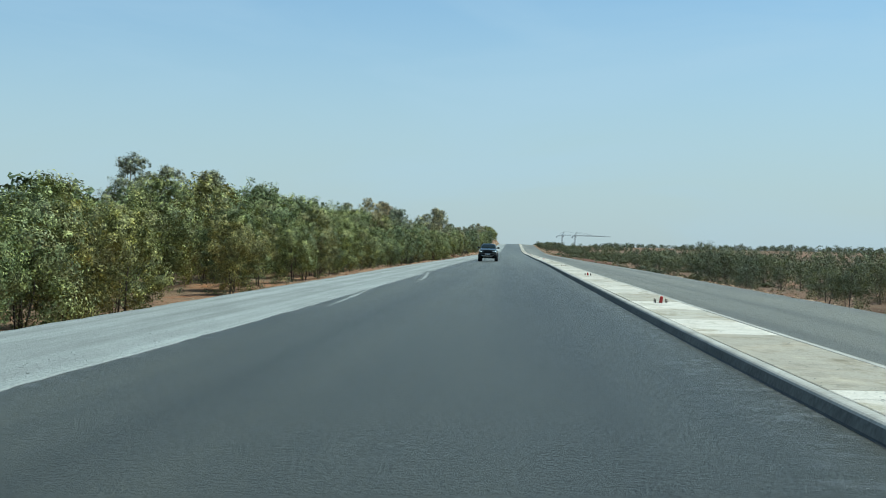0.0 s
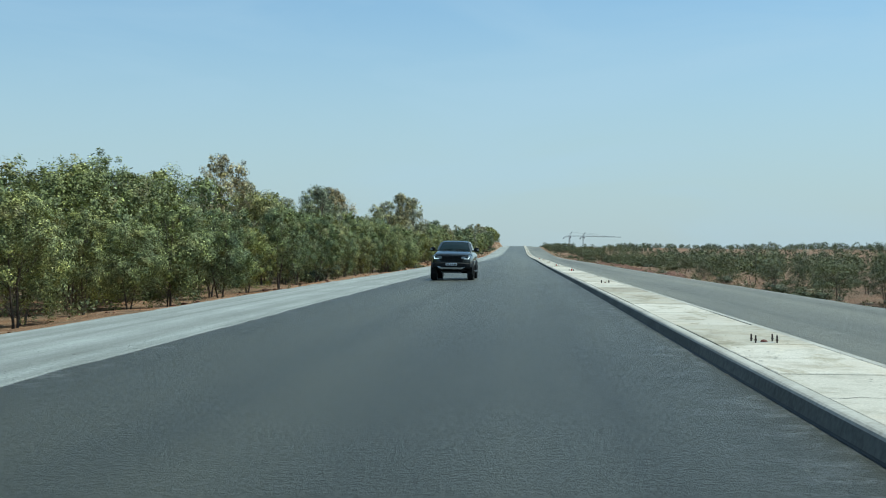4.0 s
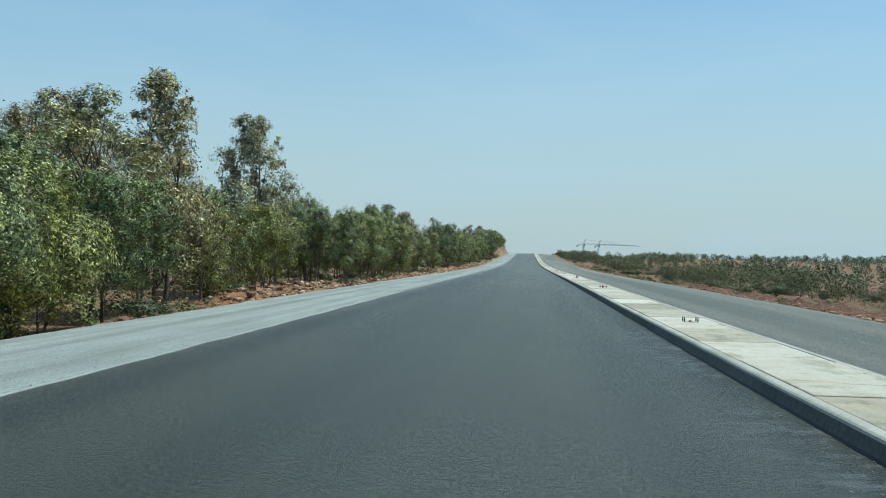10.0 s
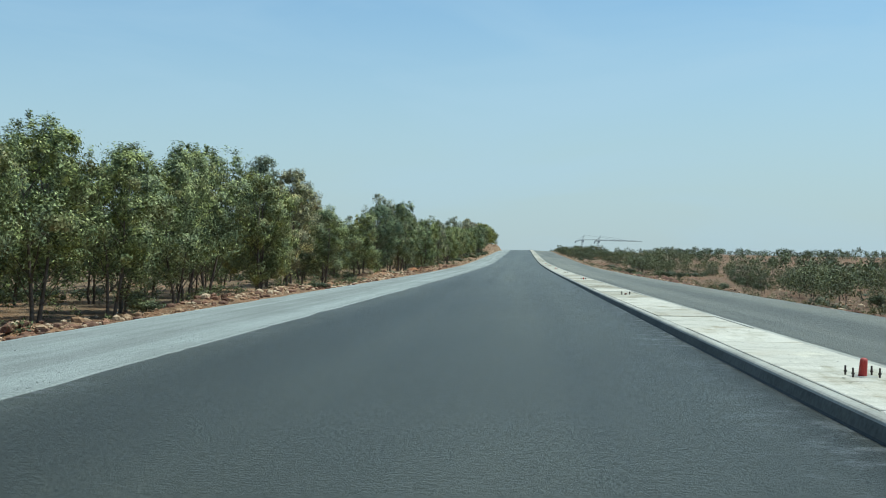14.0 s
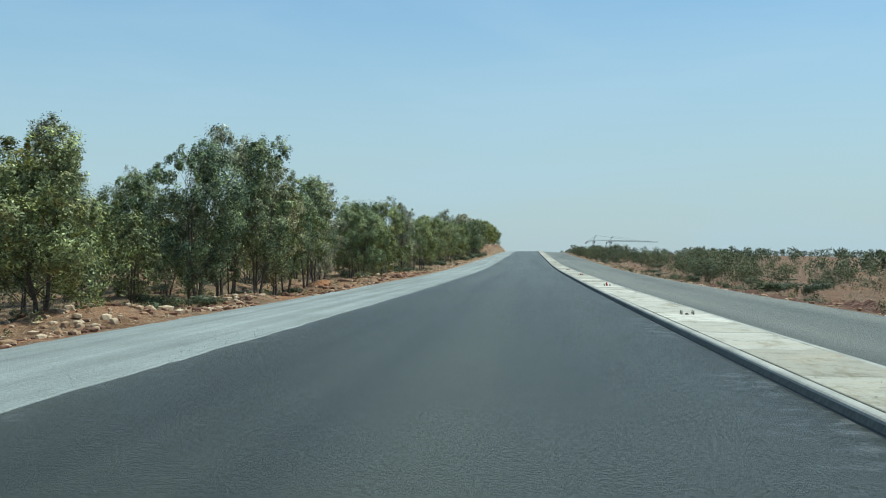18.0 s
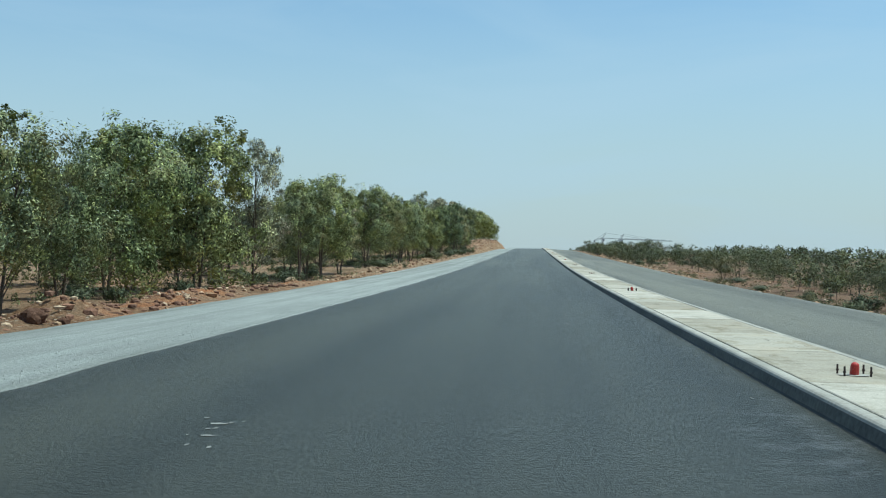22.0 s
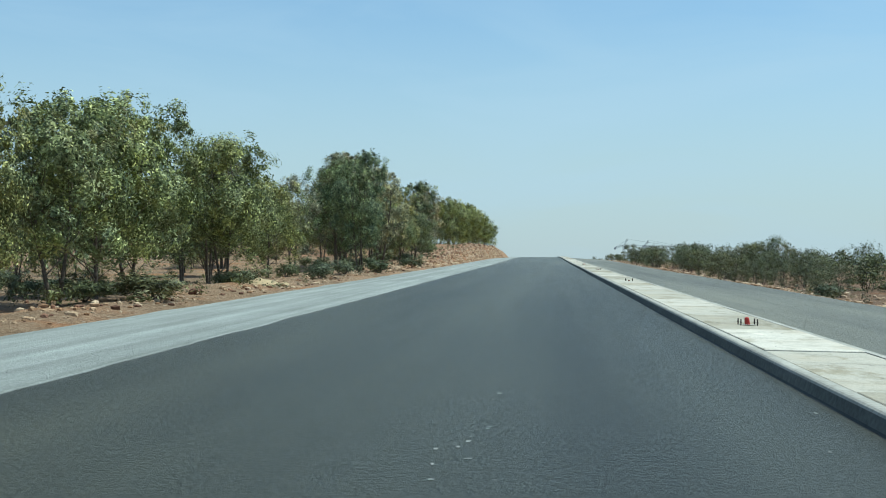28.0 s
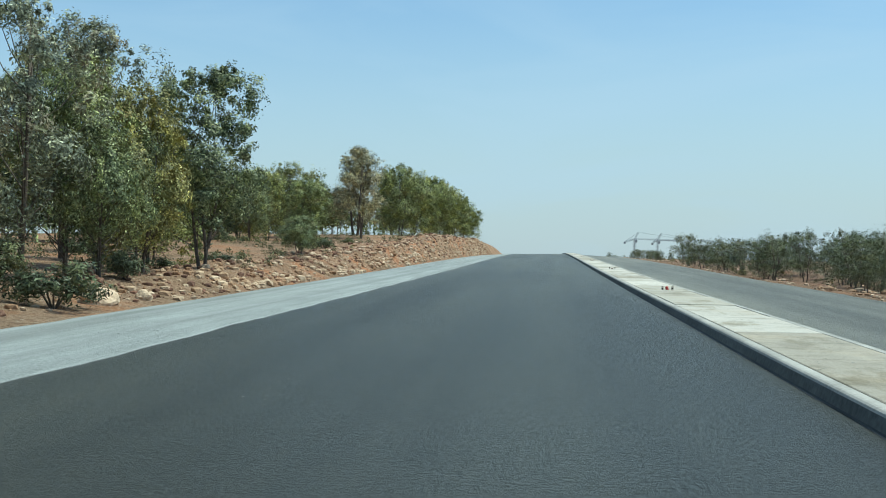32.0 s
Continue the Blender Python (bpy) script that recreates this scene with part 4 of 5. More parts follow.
    far += [(60 + 440 * rnd.random(), rnd.uniform(330, 1250), rnd.uniform(2.0, 3.4)) for _ in range(1500)]
    far += [(150 + 500 * rnd.random(), rnd.uniform(400, 1500), rnd.uniform(3.0, 4.6)) for _ in range(1300)]
    woods("right_scrub", "open olive-green scrub on stony ground", near, ["scrub_tall", "scrub", "scrub_tall"], 560, 3.3)
    woods("far_scrub", "olive-green scrub covering the far plain", far, ["scrub_tall", "scrub", "scrub"], 60, 10.0)
    spots = [(13.4 + 60 * rnd.random() ** 1.5, rnd.uniform(40, 760), rnd.uniform(0.2, 0.6)) for _ in range(3600)]
    spots = [q for q in spots if noise.noise(Vector((q[0] * 0.12, q[1] * 0.09, 6.0))) > -0.12]
    woods("right_undergrowth", "low grey-green heath tufts between the stones", spots, ["scrub", "scrub"], 100, 6.6)
    spots = [(-11.5 - 22 * rnd.random(), rnd.uniform(30, 720), rnd.uniform(0.2, 0.65)) for _ in range(1700)]
    woods("left_undergrowth", "dry low tufts on the red soil under the trees", spots, ["scrub", "scrub"], 70, 7.8)


build_trees()


# ---------------------------------------------------------------- median furniture
def cyl(bm, r0, r1, h, seg, m=Matrix()):
    bmesh.ops.create_cone(bm, cap_ends=True, segments=seg, radius1=r0, radius2=r1, depth=h, matrix=m @ Matrix.Translation((0, 0, h / 2)))


def box(bm, sx, sy, sz, m=Matrix(), bevel=0.0):
    r = bmesh.ops.create_cube(bm, size=1.0, matrix=m @ Matrix.Diagonal((sx, sy, sz, 1)))
    if bevel:
        edges = list({e for v in r["verts"] for e in v.link_edges})
        bmesh.ops.bevel(bm, geom=edges, offset=bevel, segments=2, affect="EDGES", profile=0.7)


RED = paint("red_plastic", (0.44, 0.04, 0.032), 0.55, 0.4, 0, 0.5)
DULL_RED = paint("weathered_red_plastic", (0.13, 0.035, 0.028), 0.7, 0.3, 0, 0.6)
STEEL = paint("rusty_steel", (0.06, 0.045, 0.04), 0.6, 0.4, 0.6, 0.3)


def lamp_base(y, tilt, cap_h, cap_r):
    ob = tagged(new("lamp_post_base"), "four rusty anchor bolts round a red plastic conduit end", "anchor bolts", "lamp post bases along the median")
    ob.matrix_basis = pose(3.76, y, road_z(y) + kerb_h(y) + 0.006)
    for sx in (-0.14, 0.14):
        for sy in (-0.14, 0.14):
            bm = bmesh.new()
            cyl(bm, 0.011, 0.011, 0.115, 8)
            bolt = part("anchor_bolt", bm, STEEL, ob)
            bolt.location = (sx, sy, -0.01)
            bm = bmesh.new()
            cyl(bm, 0.018, 0.018, 0.018, 6, Matrix.Translation((0, 0, 0.045)))
            part("nut", bm, STEEL, bolt)
    bm = bmesh.new()
    cyl(bm, cap_r, cap_r * 0.86, cap_h, 14)
    bmesh.ops.create_uvsphere(bm, u_segments=14, v_segments=7, radius=cap_r * 0.86, matrix=Matrix.Translation((0, 0, cap_h)) @ Matrix.Diagonal((1, 1, 0.7, 1)))
    cap = part("conduit_end", bm, RED if cap_h > 0.08 else DULL_RED, ob, "red corrugated plastic conduit end" if cap_h > 0.08 else "dirty dull red conduit stub")
    cap.rotation_euler = tilt
    cap.location = (0, 0, -0.02)
    bm = bmesh.new()
    for i in range(5):
        r = cap_r * (1.03 - 0.02 * i)
        cyl(bm, r, r, 0.008, 14, Matrix.Translation((0, 0, cap_h * (0.12 + 0.17 * i))))
    part("ribs", bm, RED if cap_h > 0.08 else DULL_RED, cap)
    bm = bmesh.new()
    bmesh.ops.create_circle(bm, cap_ends=True, segments=18, radius=0.17)
    for v in bm.verts:
        v.co *= 1 + 0.35 * noise.noise(Vector((v.co.x * 9, v.co.y * 9, y)))
        v.co.z = 0.0065
    part("grout", bm, KERB, ob, "ragged grey grout round the bolts")


TALL_CAPS = {0: 0.17, 1: 0.14, 4: 0.14, 5: 0.11, 7: 0.10, 8: 0.20, 10: 0.11, 12: 0.17, 13: 0.135, 14: 0.13, 17: 0.13, 20: 0.10}


def build_median():
    rnd = random.Random(4)
    for k in range(-2, 27):
        lamp_base(28.1 + 27.43 * k + (0.35 if k == 13 else 0.0), (rnd.uniform(-0.2, 0.2), rnd.uniform(-0.25, 0.25), 0), TALL_CAPS[k] if k in TALL_CAPS else rnd.choice([0.03, 0.04, 0.06]), rnd.uniform(0.042, 0.055))


build_median()

# ---------------------------------------------------------------- the pickup on the road
CAR = paint("dark_grey_car_paint", (0.013, 0.018, 0.017), 0.34, 0.32, 0.05, 0.06)
CAR.node_tree.nodes["Principled BSDF"].inputs["Coat Weight"].default_value = 1.0
BLACK = paint("black_plastic", (0.007, 0.008, 0.009), 0.65, 0.25, 0, 0.06)
RUBBER = paint("tyre_rubber", (0.016, 0.016, 0.017), 0.85, 0.25, 0, 0.3)
ALLOY = paint("dark_alloy", (0.10, 0.10, 0.105), 0.4, 0.5, 0.8, 0.2)
SILVER = paint("silver_trim", (0.55, 0.56, 0.57), 0.3, 0.5, 0.7, 0.1)
PLATE = paint("white_plate", (0.72, 0.73, 0.74), 0.5, 0.4, 0, 0.05)
LENS = paint("headlight_lens", (0.20, 0.22, 0.23), 0.08, 0.8, 0.2, 0.0)
GLASS, gt, gb = node_mat("tinted_glass", 0.04, 0.35)
gb.inputs["Base Color"].default_value = (0.012, 0.022, 0.020, 1)
gb.inputs["Transmission Weight"].default_value = 0.25
LED, lt, lb = node_mat("daytime_running_light", 0.3, 0.5)
lb.inputs["Base Color"].default_value = (0.9, 0.95, 1.0, 1)
lb.inputs["Emission Color"].default_value = (0.9, 0.96, 1.0, 1)
lb.inputs["Emission Strength"].default_value = 1.1


def loft(bm, stations, seg=4, power=3.2):
    """Rounded-box rings along y: (y, half width, bottom, top)."""
    rings = []
    n = seg * 4
    for y, hw, z0, z1 in stations:
        ring = []
        for i in range(n):
            a = 2 * math.pi * (i + 0.5) / n
            c, s = math.cos(a), math.sin(a)
            x = hw * math.copysign(abs(c) ** (2 / power), c)
            z = (z0 + z1) / 2 + (z1 - z0) / 2 * math.copysign(abs(s) ** (2 / power), s)
            ring.append(bm.verts.new((x, y, z)))
        rings.append(ring)
    for a, b in zip(rings, rings[1:]):
        for i in range(n):
            bm.faces.new((a[i], b[i], b[(i + 1) % n], a[(i + 1) % n]))
    bm.faces.new(rings[0])
    bm.faces.new(rings[-1][::-1])


def smooth_part(name, bm, material, parent, label=""):
    bmesh.ops.recalc_face_normals(bm, faces=bm.faces)
    for f in bm.faces:
        f.smooth = True
    for e in bm.edges:
        if len(e.link_faces) == 2 and e.calc_face_angle(0) > 0.6:
            e.smooth = False
    return part(name, bm, material, parent, label)


def prism(bm, outline, d):
    """A flat panel: outline of 3D points, thickened along d."""
    a = [bm.verts.new(p) for p in outline]
    b = [bm.verts.new(Vector(p) + Vector(d)) for p in outline]
    n = len(a)
    bm.faces.new(a[::-1])
    bm.faces.new(b)
    for i in range(n):
        bm.faces.new((a[i], a[(i + 1) % n], b[(i + 1) % n], b[i]))


def build_pickup(x, y, yaw, k):
    car = tagged(new("pickup_truck"), "dark grey double-cab pickup truck facing along the road", "pickup truck")
    car.matrix_basis = Matrix.LocRotScale((x, y, road_z(y) - 0.085), Euler((0, radians(0.9), radians(yaw))), (k, k, k))
    # front axle at the origin, the nose towards -y
    bm = bmesh.new()
    loft(bm, [(-0.90, 0.76, 0.62, 1.10), (-0.84, 0.86, 0.54, 1.18), (-0.55, 0.93, 0.52, 1.24), (0.2, 0.95, 0.52, 1.31), (0.95, 0.95, 0.48, 1.37),
              (2.0, 0.95, 0.48, 1.37), (3.05, 0.95, 0.50, 1.38), (4.25, 0.94, 0.52, 1.38), (4.36, 0.90, 0.56, 1.34)], 5, 4.2)
    body = smooth_part("body", bm, CAR, car)
    bm = bmesh.new()
    loft(bm, [(-0.85, 0.66, 1.10, 1.205), (-0.74, 0.76, 1.10, 1.25), (-0.4, 0.80, 1.11, 1.315), (0.1, 0.81, 1.15, 1.365), (0.92, 0.81, 1.15, 1.405)], 4, 3.5)
    smooth_part("bonnet", bm, CAR, car)
    # cab: frame and roof
    base = [(0.88, 1.35, 0.84), (1.58, 1.80, 0.68), (2.72, 1.83, 0.68), (3.06, 1.36, 0.82)]
    bm = bmesh.new()
    L = [bm.verts.new((-w, yy, z)) for yy, z, w in base]
    R = [bm.verts.new((w, yy, z)) for yy, z, w in base]
    for i in range(3):
        bm.faces.new((L[i], R[i], R[i + 1], L[i + 1]))
    bm.faces.new(L[::-1])
    bm.faces.new(R)
    bm.faces.new((L[3], R[3], R[0], L[0]))
    bmesh.ops.bevel(bm, geom=list(bm.edges), offset=0.07, segments=3, affect="EDGES", profile=0.6)
    smooth_part("cab", bm, CAR, car)
    bm = bmesh.new()
    loft(bm, [(1.56, 0.50, 1.77, 1.80), (1.66, 0.60, 1.77, 1.835), (1.85, 0.645, 1.77, 1.862), (2.5, 0.645, 1.78, 1.866), (2.74, 0.58, 1.78, 1.835)], 6, 2.6)
    smooth_part("roof", bm, CAR, car)
    # glass
    nrm = Vector((0, -0.45, 0.70)).normalized()
    up = (Vector((0, 1.58, 1.80)) - Vector((0, 0.88, 1.35)))
    p0 = Vector((0, 0.88, 1.35))
    at = lambda wx, u: p0 + up * u + Vector((wx, 0, 0))
    bm = bmesh.new()
    rows = []
    for j in range(7):  # a bowed sheet
        v = j / 6
        rows.append([bm.verts.new(at((0.74 - 0.14 * v) * c, 0.08 + 0.85 * v - 0.04 * v * c * c) + nrm * (0.014 + 0.05 * (1 - c * c) * (0.4 + 2.4 * v * (1 - v)))) for c in (-1, -0.8, -0.55, -0.25, 0, 0.25, 0.55, 0.8, 1)])
    for j in range(6):
        for i in range(8):
            bm.faces.new((rows[j][i], rows[j][i + 1], rows[j + 1][i + 1], rows[j + 1][i]))
    ring = bmesh.ops.extrude_face_region(bm, geom=list(bm.faces))["geom"]
    bmesh.ops.translate(bm, vec=-nrm * 0.010, verts=[q for q in ring if isinstance(q, bmesh.types.BMVert)])
    bmesh.ops.recalc_face_normals(bm, faces=bm.faces)
    screen = smooth_part("windscreen", bm, GLASS, car, "dark tinted windscreen")
    for wx in (-0.52, 0.08):  # wipers lying along its foot
        bm = bmesh.new()
        a, b = at(wx, 0.075) + nrm * 0.05, at(wx + 0.46, 0.15) + nrm * 0.06
        v, f = tube([a, a.lerp(b, 0.5), b], [0.012, 0.009, 0.006], 5)
        bv = [bm.verts.new(q) for q in v]
        for q in f:
            bm.faces.new([bv[i] for i in q])
        part("wiper", bm, BLACK, screen, "black wiper")
    for s in (-1, 1):
        side = lambda yy, z: Vector((s * (0.845 - (z - 1.35) / 0.47 * 0.165), yy, z))
        for nm, pts in (("front_window", [(1.12, 1.41), (1.93, 1.41), (1.93, 1.74), (1.62, 1.74)]), ("rear_window", [(2.0, 1.41), (2.82, 1.42), (2.62, 1.74), (2.0, 1.74)])):
            bm = bmesh.new()
            prism(bm, [side(*q) for q in pts], (s * 0.012, 0, 0.004))
            part(nm, bm, GLASS, car, "dark tinted side window")
        # mirrors
        bm = bmesh.new()
        loft(bm, [(0.98, 0.10, 1.27, 1.43), (1.03, 0.125, 1.25, 1.45), (1.14, 0.11, 1.27, 1.43)], 3, 3)
        box(bm, 0.16, 0.05, 0.05, pose(-s * 0.13, 1.08, 1.30))
        mirror = smooth_part("mirror", bm, BLACK, car, "black door mirror")
        mirror.location = (s * 1.04, 0, 0.09)
        bm = bmesh.new()
        box(bm, 0.10, 0.02, 0.035, pose(s * 0.07, 0.985, 1.345), 0.006)
        part("indicator", bm, SILVER, mirror)
        # headlight with its bracket of light
        bm = bmesh.new()
        prism(bm, [(s * 0.50, -0.865, 0.99), (s * 0.50, -0.86, 1.08), (s * 0.80, -0.79, 1.125), (s * 0.90, -0.70, 1.13), (s * 0.91, -0.70, 1.0), (s * 0.82, -0.80, 0.965)], (0, -0.035, 0.0))
        bmesh.ops.recalc_face_normals(bm, faces=bm.faces)
        bmesh.ops.translate(bm, vec=(0, 0, 0.06), verts=bm.verts)
        light = part("headlight", bm, LENS, car, "slanted headlight with bright bracket")
        light.location = (-s * 0.05, -0.05, -0.04)
        bm = bmesh.new()
        prism(bm, [(s * 0.64, -0.90, 0.982), (s * 0.84, -0.845, 0.976), (s * 0.84, -0.845, 0.992), (s * 0.64, -0.90, 0.997)], (0, -0.012, 0))
        prism(bm, [(s * 0.84, -0.845, 0.975), (s * 0.875, -0.80, 1.09), (s * 0.855, -0.81, 1.095), (s * 0.815, -0.855, 0.985)], (0, -0.012, 0))
        bmesh.ops.recalc_face_normals(bm, faces=bm.faces)
        bmesh.ops.translate(bm, vec=(0, 0, 0.06), verts=bm.verts)
        part("running_light", bm, LED, light, "lit white running light")
        # fog lamp pocket, tow hook, side step, flares
        bm = bmesh.new()
        box(bm, 0.26, 0.10, 0.15, pose(s * 0.72, -0.80, 0.68), 0.03)
        fog = part("fog_lamp_surround", bm, BLACK, car)
        bm = bmesh.new()
        box(bm, 0.13, 0.03, 0.035, pose(s * 0.72, -0.86, 0.70), 0.01)
        part("fog_lamp", bm, SILVER, fog)
        bm = bmesh.new()
        box(bm, 0.09, 0.10, 0.10, pose(s * 0.48, -0.84, 0.50), 0.02)
        part("tow_hook", bm, BLACK, car)
        bm = bmesh.new()
        box(bm, 0.16, 1.85, 0.06, pose(s * 0.95, 1.62, 0.42), 0.02)
        part("side_step", bm, ALLOY, car)
        for dy in (1.55, 2.55):
            bm = bmesh.new()
            box(bm, 0.03, 0.17, 0.03, pose(s * 0.965, dy + 0.35, 1.10), 0.01)
            part("door_handle", bm, BLACK, car)
        for ay in (0.0, 3.22):
            bm = bmesh.new()
            ring_o, ring_i = [], []
            for i in range(15):
                a = math.pi * (i / 14) * 1.12 - 0.19
                for lst, r, xx in ((ring_o, 0.54, 0.93), (ring_i, 0.475, 0.985)):
                    lst.append(bm.verts.new((s * xx, ay + r * math.cos(a), 0.42 + r * math.sin(a))))
            low = [bm.verts.new((s * 0.80, v.co.y, v.co.z)) for v in ring_i]
            for i in range(14):
                bm.faces.new((ring_o[i], ring_o[i + 1], ring_i[i + 1], ring_i[i]))
                bm.faces.new((ring_i[i], ring_i[i + 1], low[i + 1], low[i]))
            smooth_part("fender_flare", bm, BLACK, car, "black plastic wheel arch flare")
            bm = bmesh.new()
            cyl(bm, 0.475, 0.475, 0.25, 24, pose(s * 0.835, ay, 0.44, 0, 90, 0) @ Matrix.Translation((0, 0, -0.125)))
            part("wheel_well", bm, BLACK, car)
            # the wheel
            wheel = new("wheel")
            wheel.parent = car
            wheel.location = (s * 0.865, ay, 0.41)
            bm = bmesh.new()
            prof = [(0.25, -0.12), (0.38, -0.135), (0.405, -0.11), (0.41, 0.0), (0.405, 0.11), (0.38, 0.135), (0.25, 0.12)]
            seg = 28
            grid = [[bm.verts.new((w, r * math.cos(2 * math.pi * i / seg), r * math.sin(2 * math.pi * i / seg))) for r, w in prof] for i in range(seg)]
            for i in range(seg):
                for j in range(len(prof) - 1):
                    bm.faces.new((grid[i][j], grid[(i + 1) % seg][j], grid[(i + 1) % seg][j + 1], grid[i][j + 1]))
            for i in range(seg):
                box(bm, 0.20, 0.035, 0.012, Matrix.Rotation(2 * math.pi * (i + 0.5) / seg, 4, "X") @ Matrix.Translation((0, 0, 0.413)))
            smooth_part("tyre", bm, RUBBER, wheel, "black knobbly tyre")
            bm = bmesh.new()
            cyl(bm, 0.25, 0.25, 0.16, 24, pose(0, 0, 0, 0, 90, 0) @ Matrix.Translation((0, 0, -0.08)))
            for i in range(6):
                box(bm, 0.03, 0.055, 0.22, Matrix.Rotation(math.pi * i / 3, 4, "X") @ Matrix.Translation((s * 0.09, 0, 0.13)))
            part("rim", bm, ALLOY, wheel, "dark spoked alloy rim")
    # nose: grille, bars, bumper, skid plate, plate
    bm = bmesh.new()
    prism(bm, [(-0.50, -0.875, 0.86), (0.50, -0.875, 0.86), (0.58, -0.87, 1.05), (0.50, -0.865, 1.15), (-0.50, -0.865, 1.15), (-0.58, -0.87, 1.05)], (0, -0.04, 0))
    bmesh.ops.recalc_face_normals(bm, faces=bm.faces)
    grille = part("grille", bm, BLACK, car, "black mesh grille")
    for i in range(4):
        bm = bmesh.new()
        box(bm, 0.96 - 0.03 * i, 0.02, 0.016, pose(0, -0.922, 0.90 + 0.065 * i), 0.004)
        part("grille_bar", bm, BLACK, grille)
    bm = bmesh.new()
    loft(bm, [(-0.985, 0.72, 0.57, 0.80), (-0.94, 0.86, 0.54, 0.835), (-0.80, 0.935, 0.53, 0.85), (-0.52, 0.945, 0.62, 0.85)], 6, 4.0)
    smooth_part("front_bumper", bm, BLACK, car, "black plastic front bumper")
    bm = bmesh.new()
    prism(bm, [(-0.46, -0.95, 0.53), (0.46, -0.95, 0.53), (0.58, -0.97, 0.585), (0.66, -0.95, 0.66), (0.44, -0.975, 0.61), (-0.44, -0.975, 0.61), (-0.66, -0.95, 0.66), (-0.58, -0.97, 0.585)], (0, -0.03, 0))
    prism(bm, [(-0.40, -0.80, 0.35), (0.40, -0.80, 0.35), (0.48, -0.86, 0.40), (-0.48, -0.86, 0.40)], (0, -0.015, 0))
    bmesh.ops.recalc_face_normals(bm, faces=bm.faces)
    part("skid_plate", bm, SILVER, car, "silver skid plate under the bumper")
    bm = bmesh.new()
    box(bm, 0.52, 0.015, 0.11, pose(0, -0.995, 0.755), 0.004)
    plate = part("number_plate", bm, PLATE, car, "white number plate with dark bars")
    for i, (px, w) in enumerate(((-0.17, 0.13), (-0.03, 0.05), (0.05, 0.05), (0.17, 0.12))):
        bm = bmesh.new()
        box(bm, w, 0.004, 0.05, pose(px, -1.005, 0.755))
        part("dark_bar", bm, ALLOY, plate)
    for nm, sx, sy, sz, c in (("axle", 1.5, 0.14, 0.14, (0, 0.0, 0.40)), ("rear_axle", 1.5, 0.16, 0.18, (0, 3.22, 0.41)), ("sump_guard", 0.62, 0.9, 0.10, (0, 0.0, 0.42)), ("chassis", 0.9, 4.2, 0.14, (0, 2.0, 0.50))):
        bm = bmesh.new()
        box(bm, sx, sy, sz, pose(*c), 0.03)
        part(nm, bm, BLACK, car)
    bm = bmesh.new()
    box(bm, 1.52, 1.35, 0.02, pose(0, 3.62, 1.325))
    part("load_bed", bm, BLACK, car, "open black load bed")


build_pickup(-2.88, 123.4, -0.6, 1.08)


# ---------------------------------------------------------------- cranes and far buildings
# steel made paler: the haze of distance is put into its colour
CRANE = paint("hazed_crane_steel", (0.36, 0.37, 0.39), 0.6, 0.4, 0.1, 0.1)
WALLS = surface("far_render", ((0.3, (0.62, 0.60, 0.55)), (0.7, (0.76, 0.74, 0.70))), 0.6, 0.1, 0.9, 0.2)


def lattice(bm, a, b, w, bays):
    """A square lattice girder from a to b."""
    d = (b - a)
    ln = d.length
    d.normalize()
    u = d.orthogonal().normalized()
    v = d.cross(u)
    cor = [(u * i + v * j) * (w / 2) for i, j in ((-1, -1), (1, -1), (1, 1), (-1, 1))]

    def rod(p, q, r):
        vs, fs = tube([p, q], [r, r], 4)
        bv = [bm.verts.new(t) for t in vs]
        for f in fs:
            bm.faces.new([bv[i] for i in f])

    for c in cor:
        rod(a + c, b + c, w * 0.09)
    for k in range(bays):
        p, q = a + d * (ln * k / bays), a + d * (ln * (k + 1) / bays)
        for i in range(4):
            rod(p + cor[i], q + cor[(i + 1) % 4], w * 0.055)


def tower_crane(x, y, top, jib, back):
    z0 = ground_z(x, y) - 0.3
    ob = tagged(new("tower_crane"), "lattice tower crane far beyond the trees, haze put into its grey", "crane", "cranes on the skyline")
    ob.matrix_basis = pose(x, y, z0, 0, 0, 3)
    h = top - z0
    for nm, a, b, w, n in (("mast", (0, 0, 0), (0, 0, h), 1.25, 14), ("jib", (0.4, 0, h), (jib, 0, h - 0.6), 0.62, 30), ("counter_jib", (-0.4, 0, h), (-back, 0, h - 2.0), 0.8, 5),
                           ("apex", (0, 0, h), (2.4, 0, h + 4.2), 0.7, 4), ("tie_front", (2.4, 0, h + 4.2), (jib * 0.7, 0, h - 0.2), 0.16, 1), ("tie_back", (2.4, 0, h + 4.2), (-back, 0, h - 1.8), 0.16, 1)):
        bm = bmesh.new()
        lattice(bm, Vector(a), Vector(b), w, n)
        part(nm, bm, CRANE, ob)
    bm = bmesh.new()
    box(bm, 1.2, 0.9, 1.0, pose(-back + 0.4, 0, h - 2.4), 0.05)
    part("counterweight", bm, CRANE, ob)
    bm = bmesh.new()
    box(bm, 1.2, 1.2, 1.6, pose(0.9, -0.8, h - 1.4), 0.05)
    part("cabin", bm, CRANE, ob)


tower_crane(53.0, 1232, 21.2, 48, 6.5)
tower_crane(67.5, 1238, 20.8, 40, 3.5)


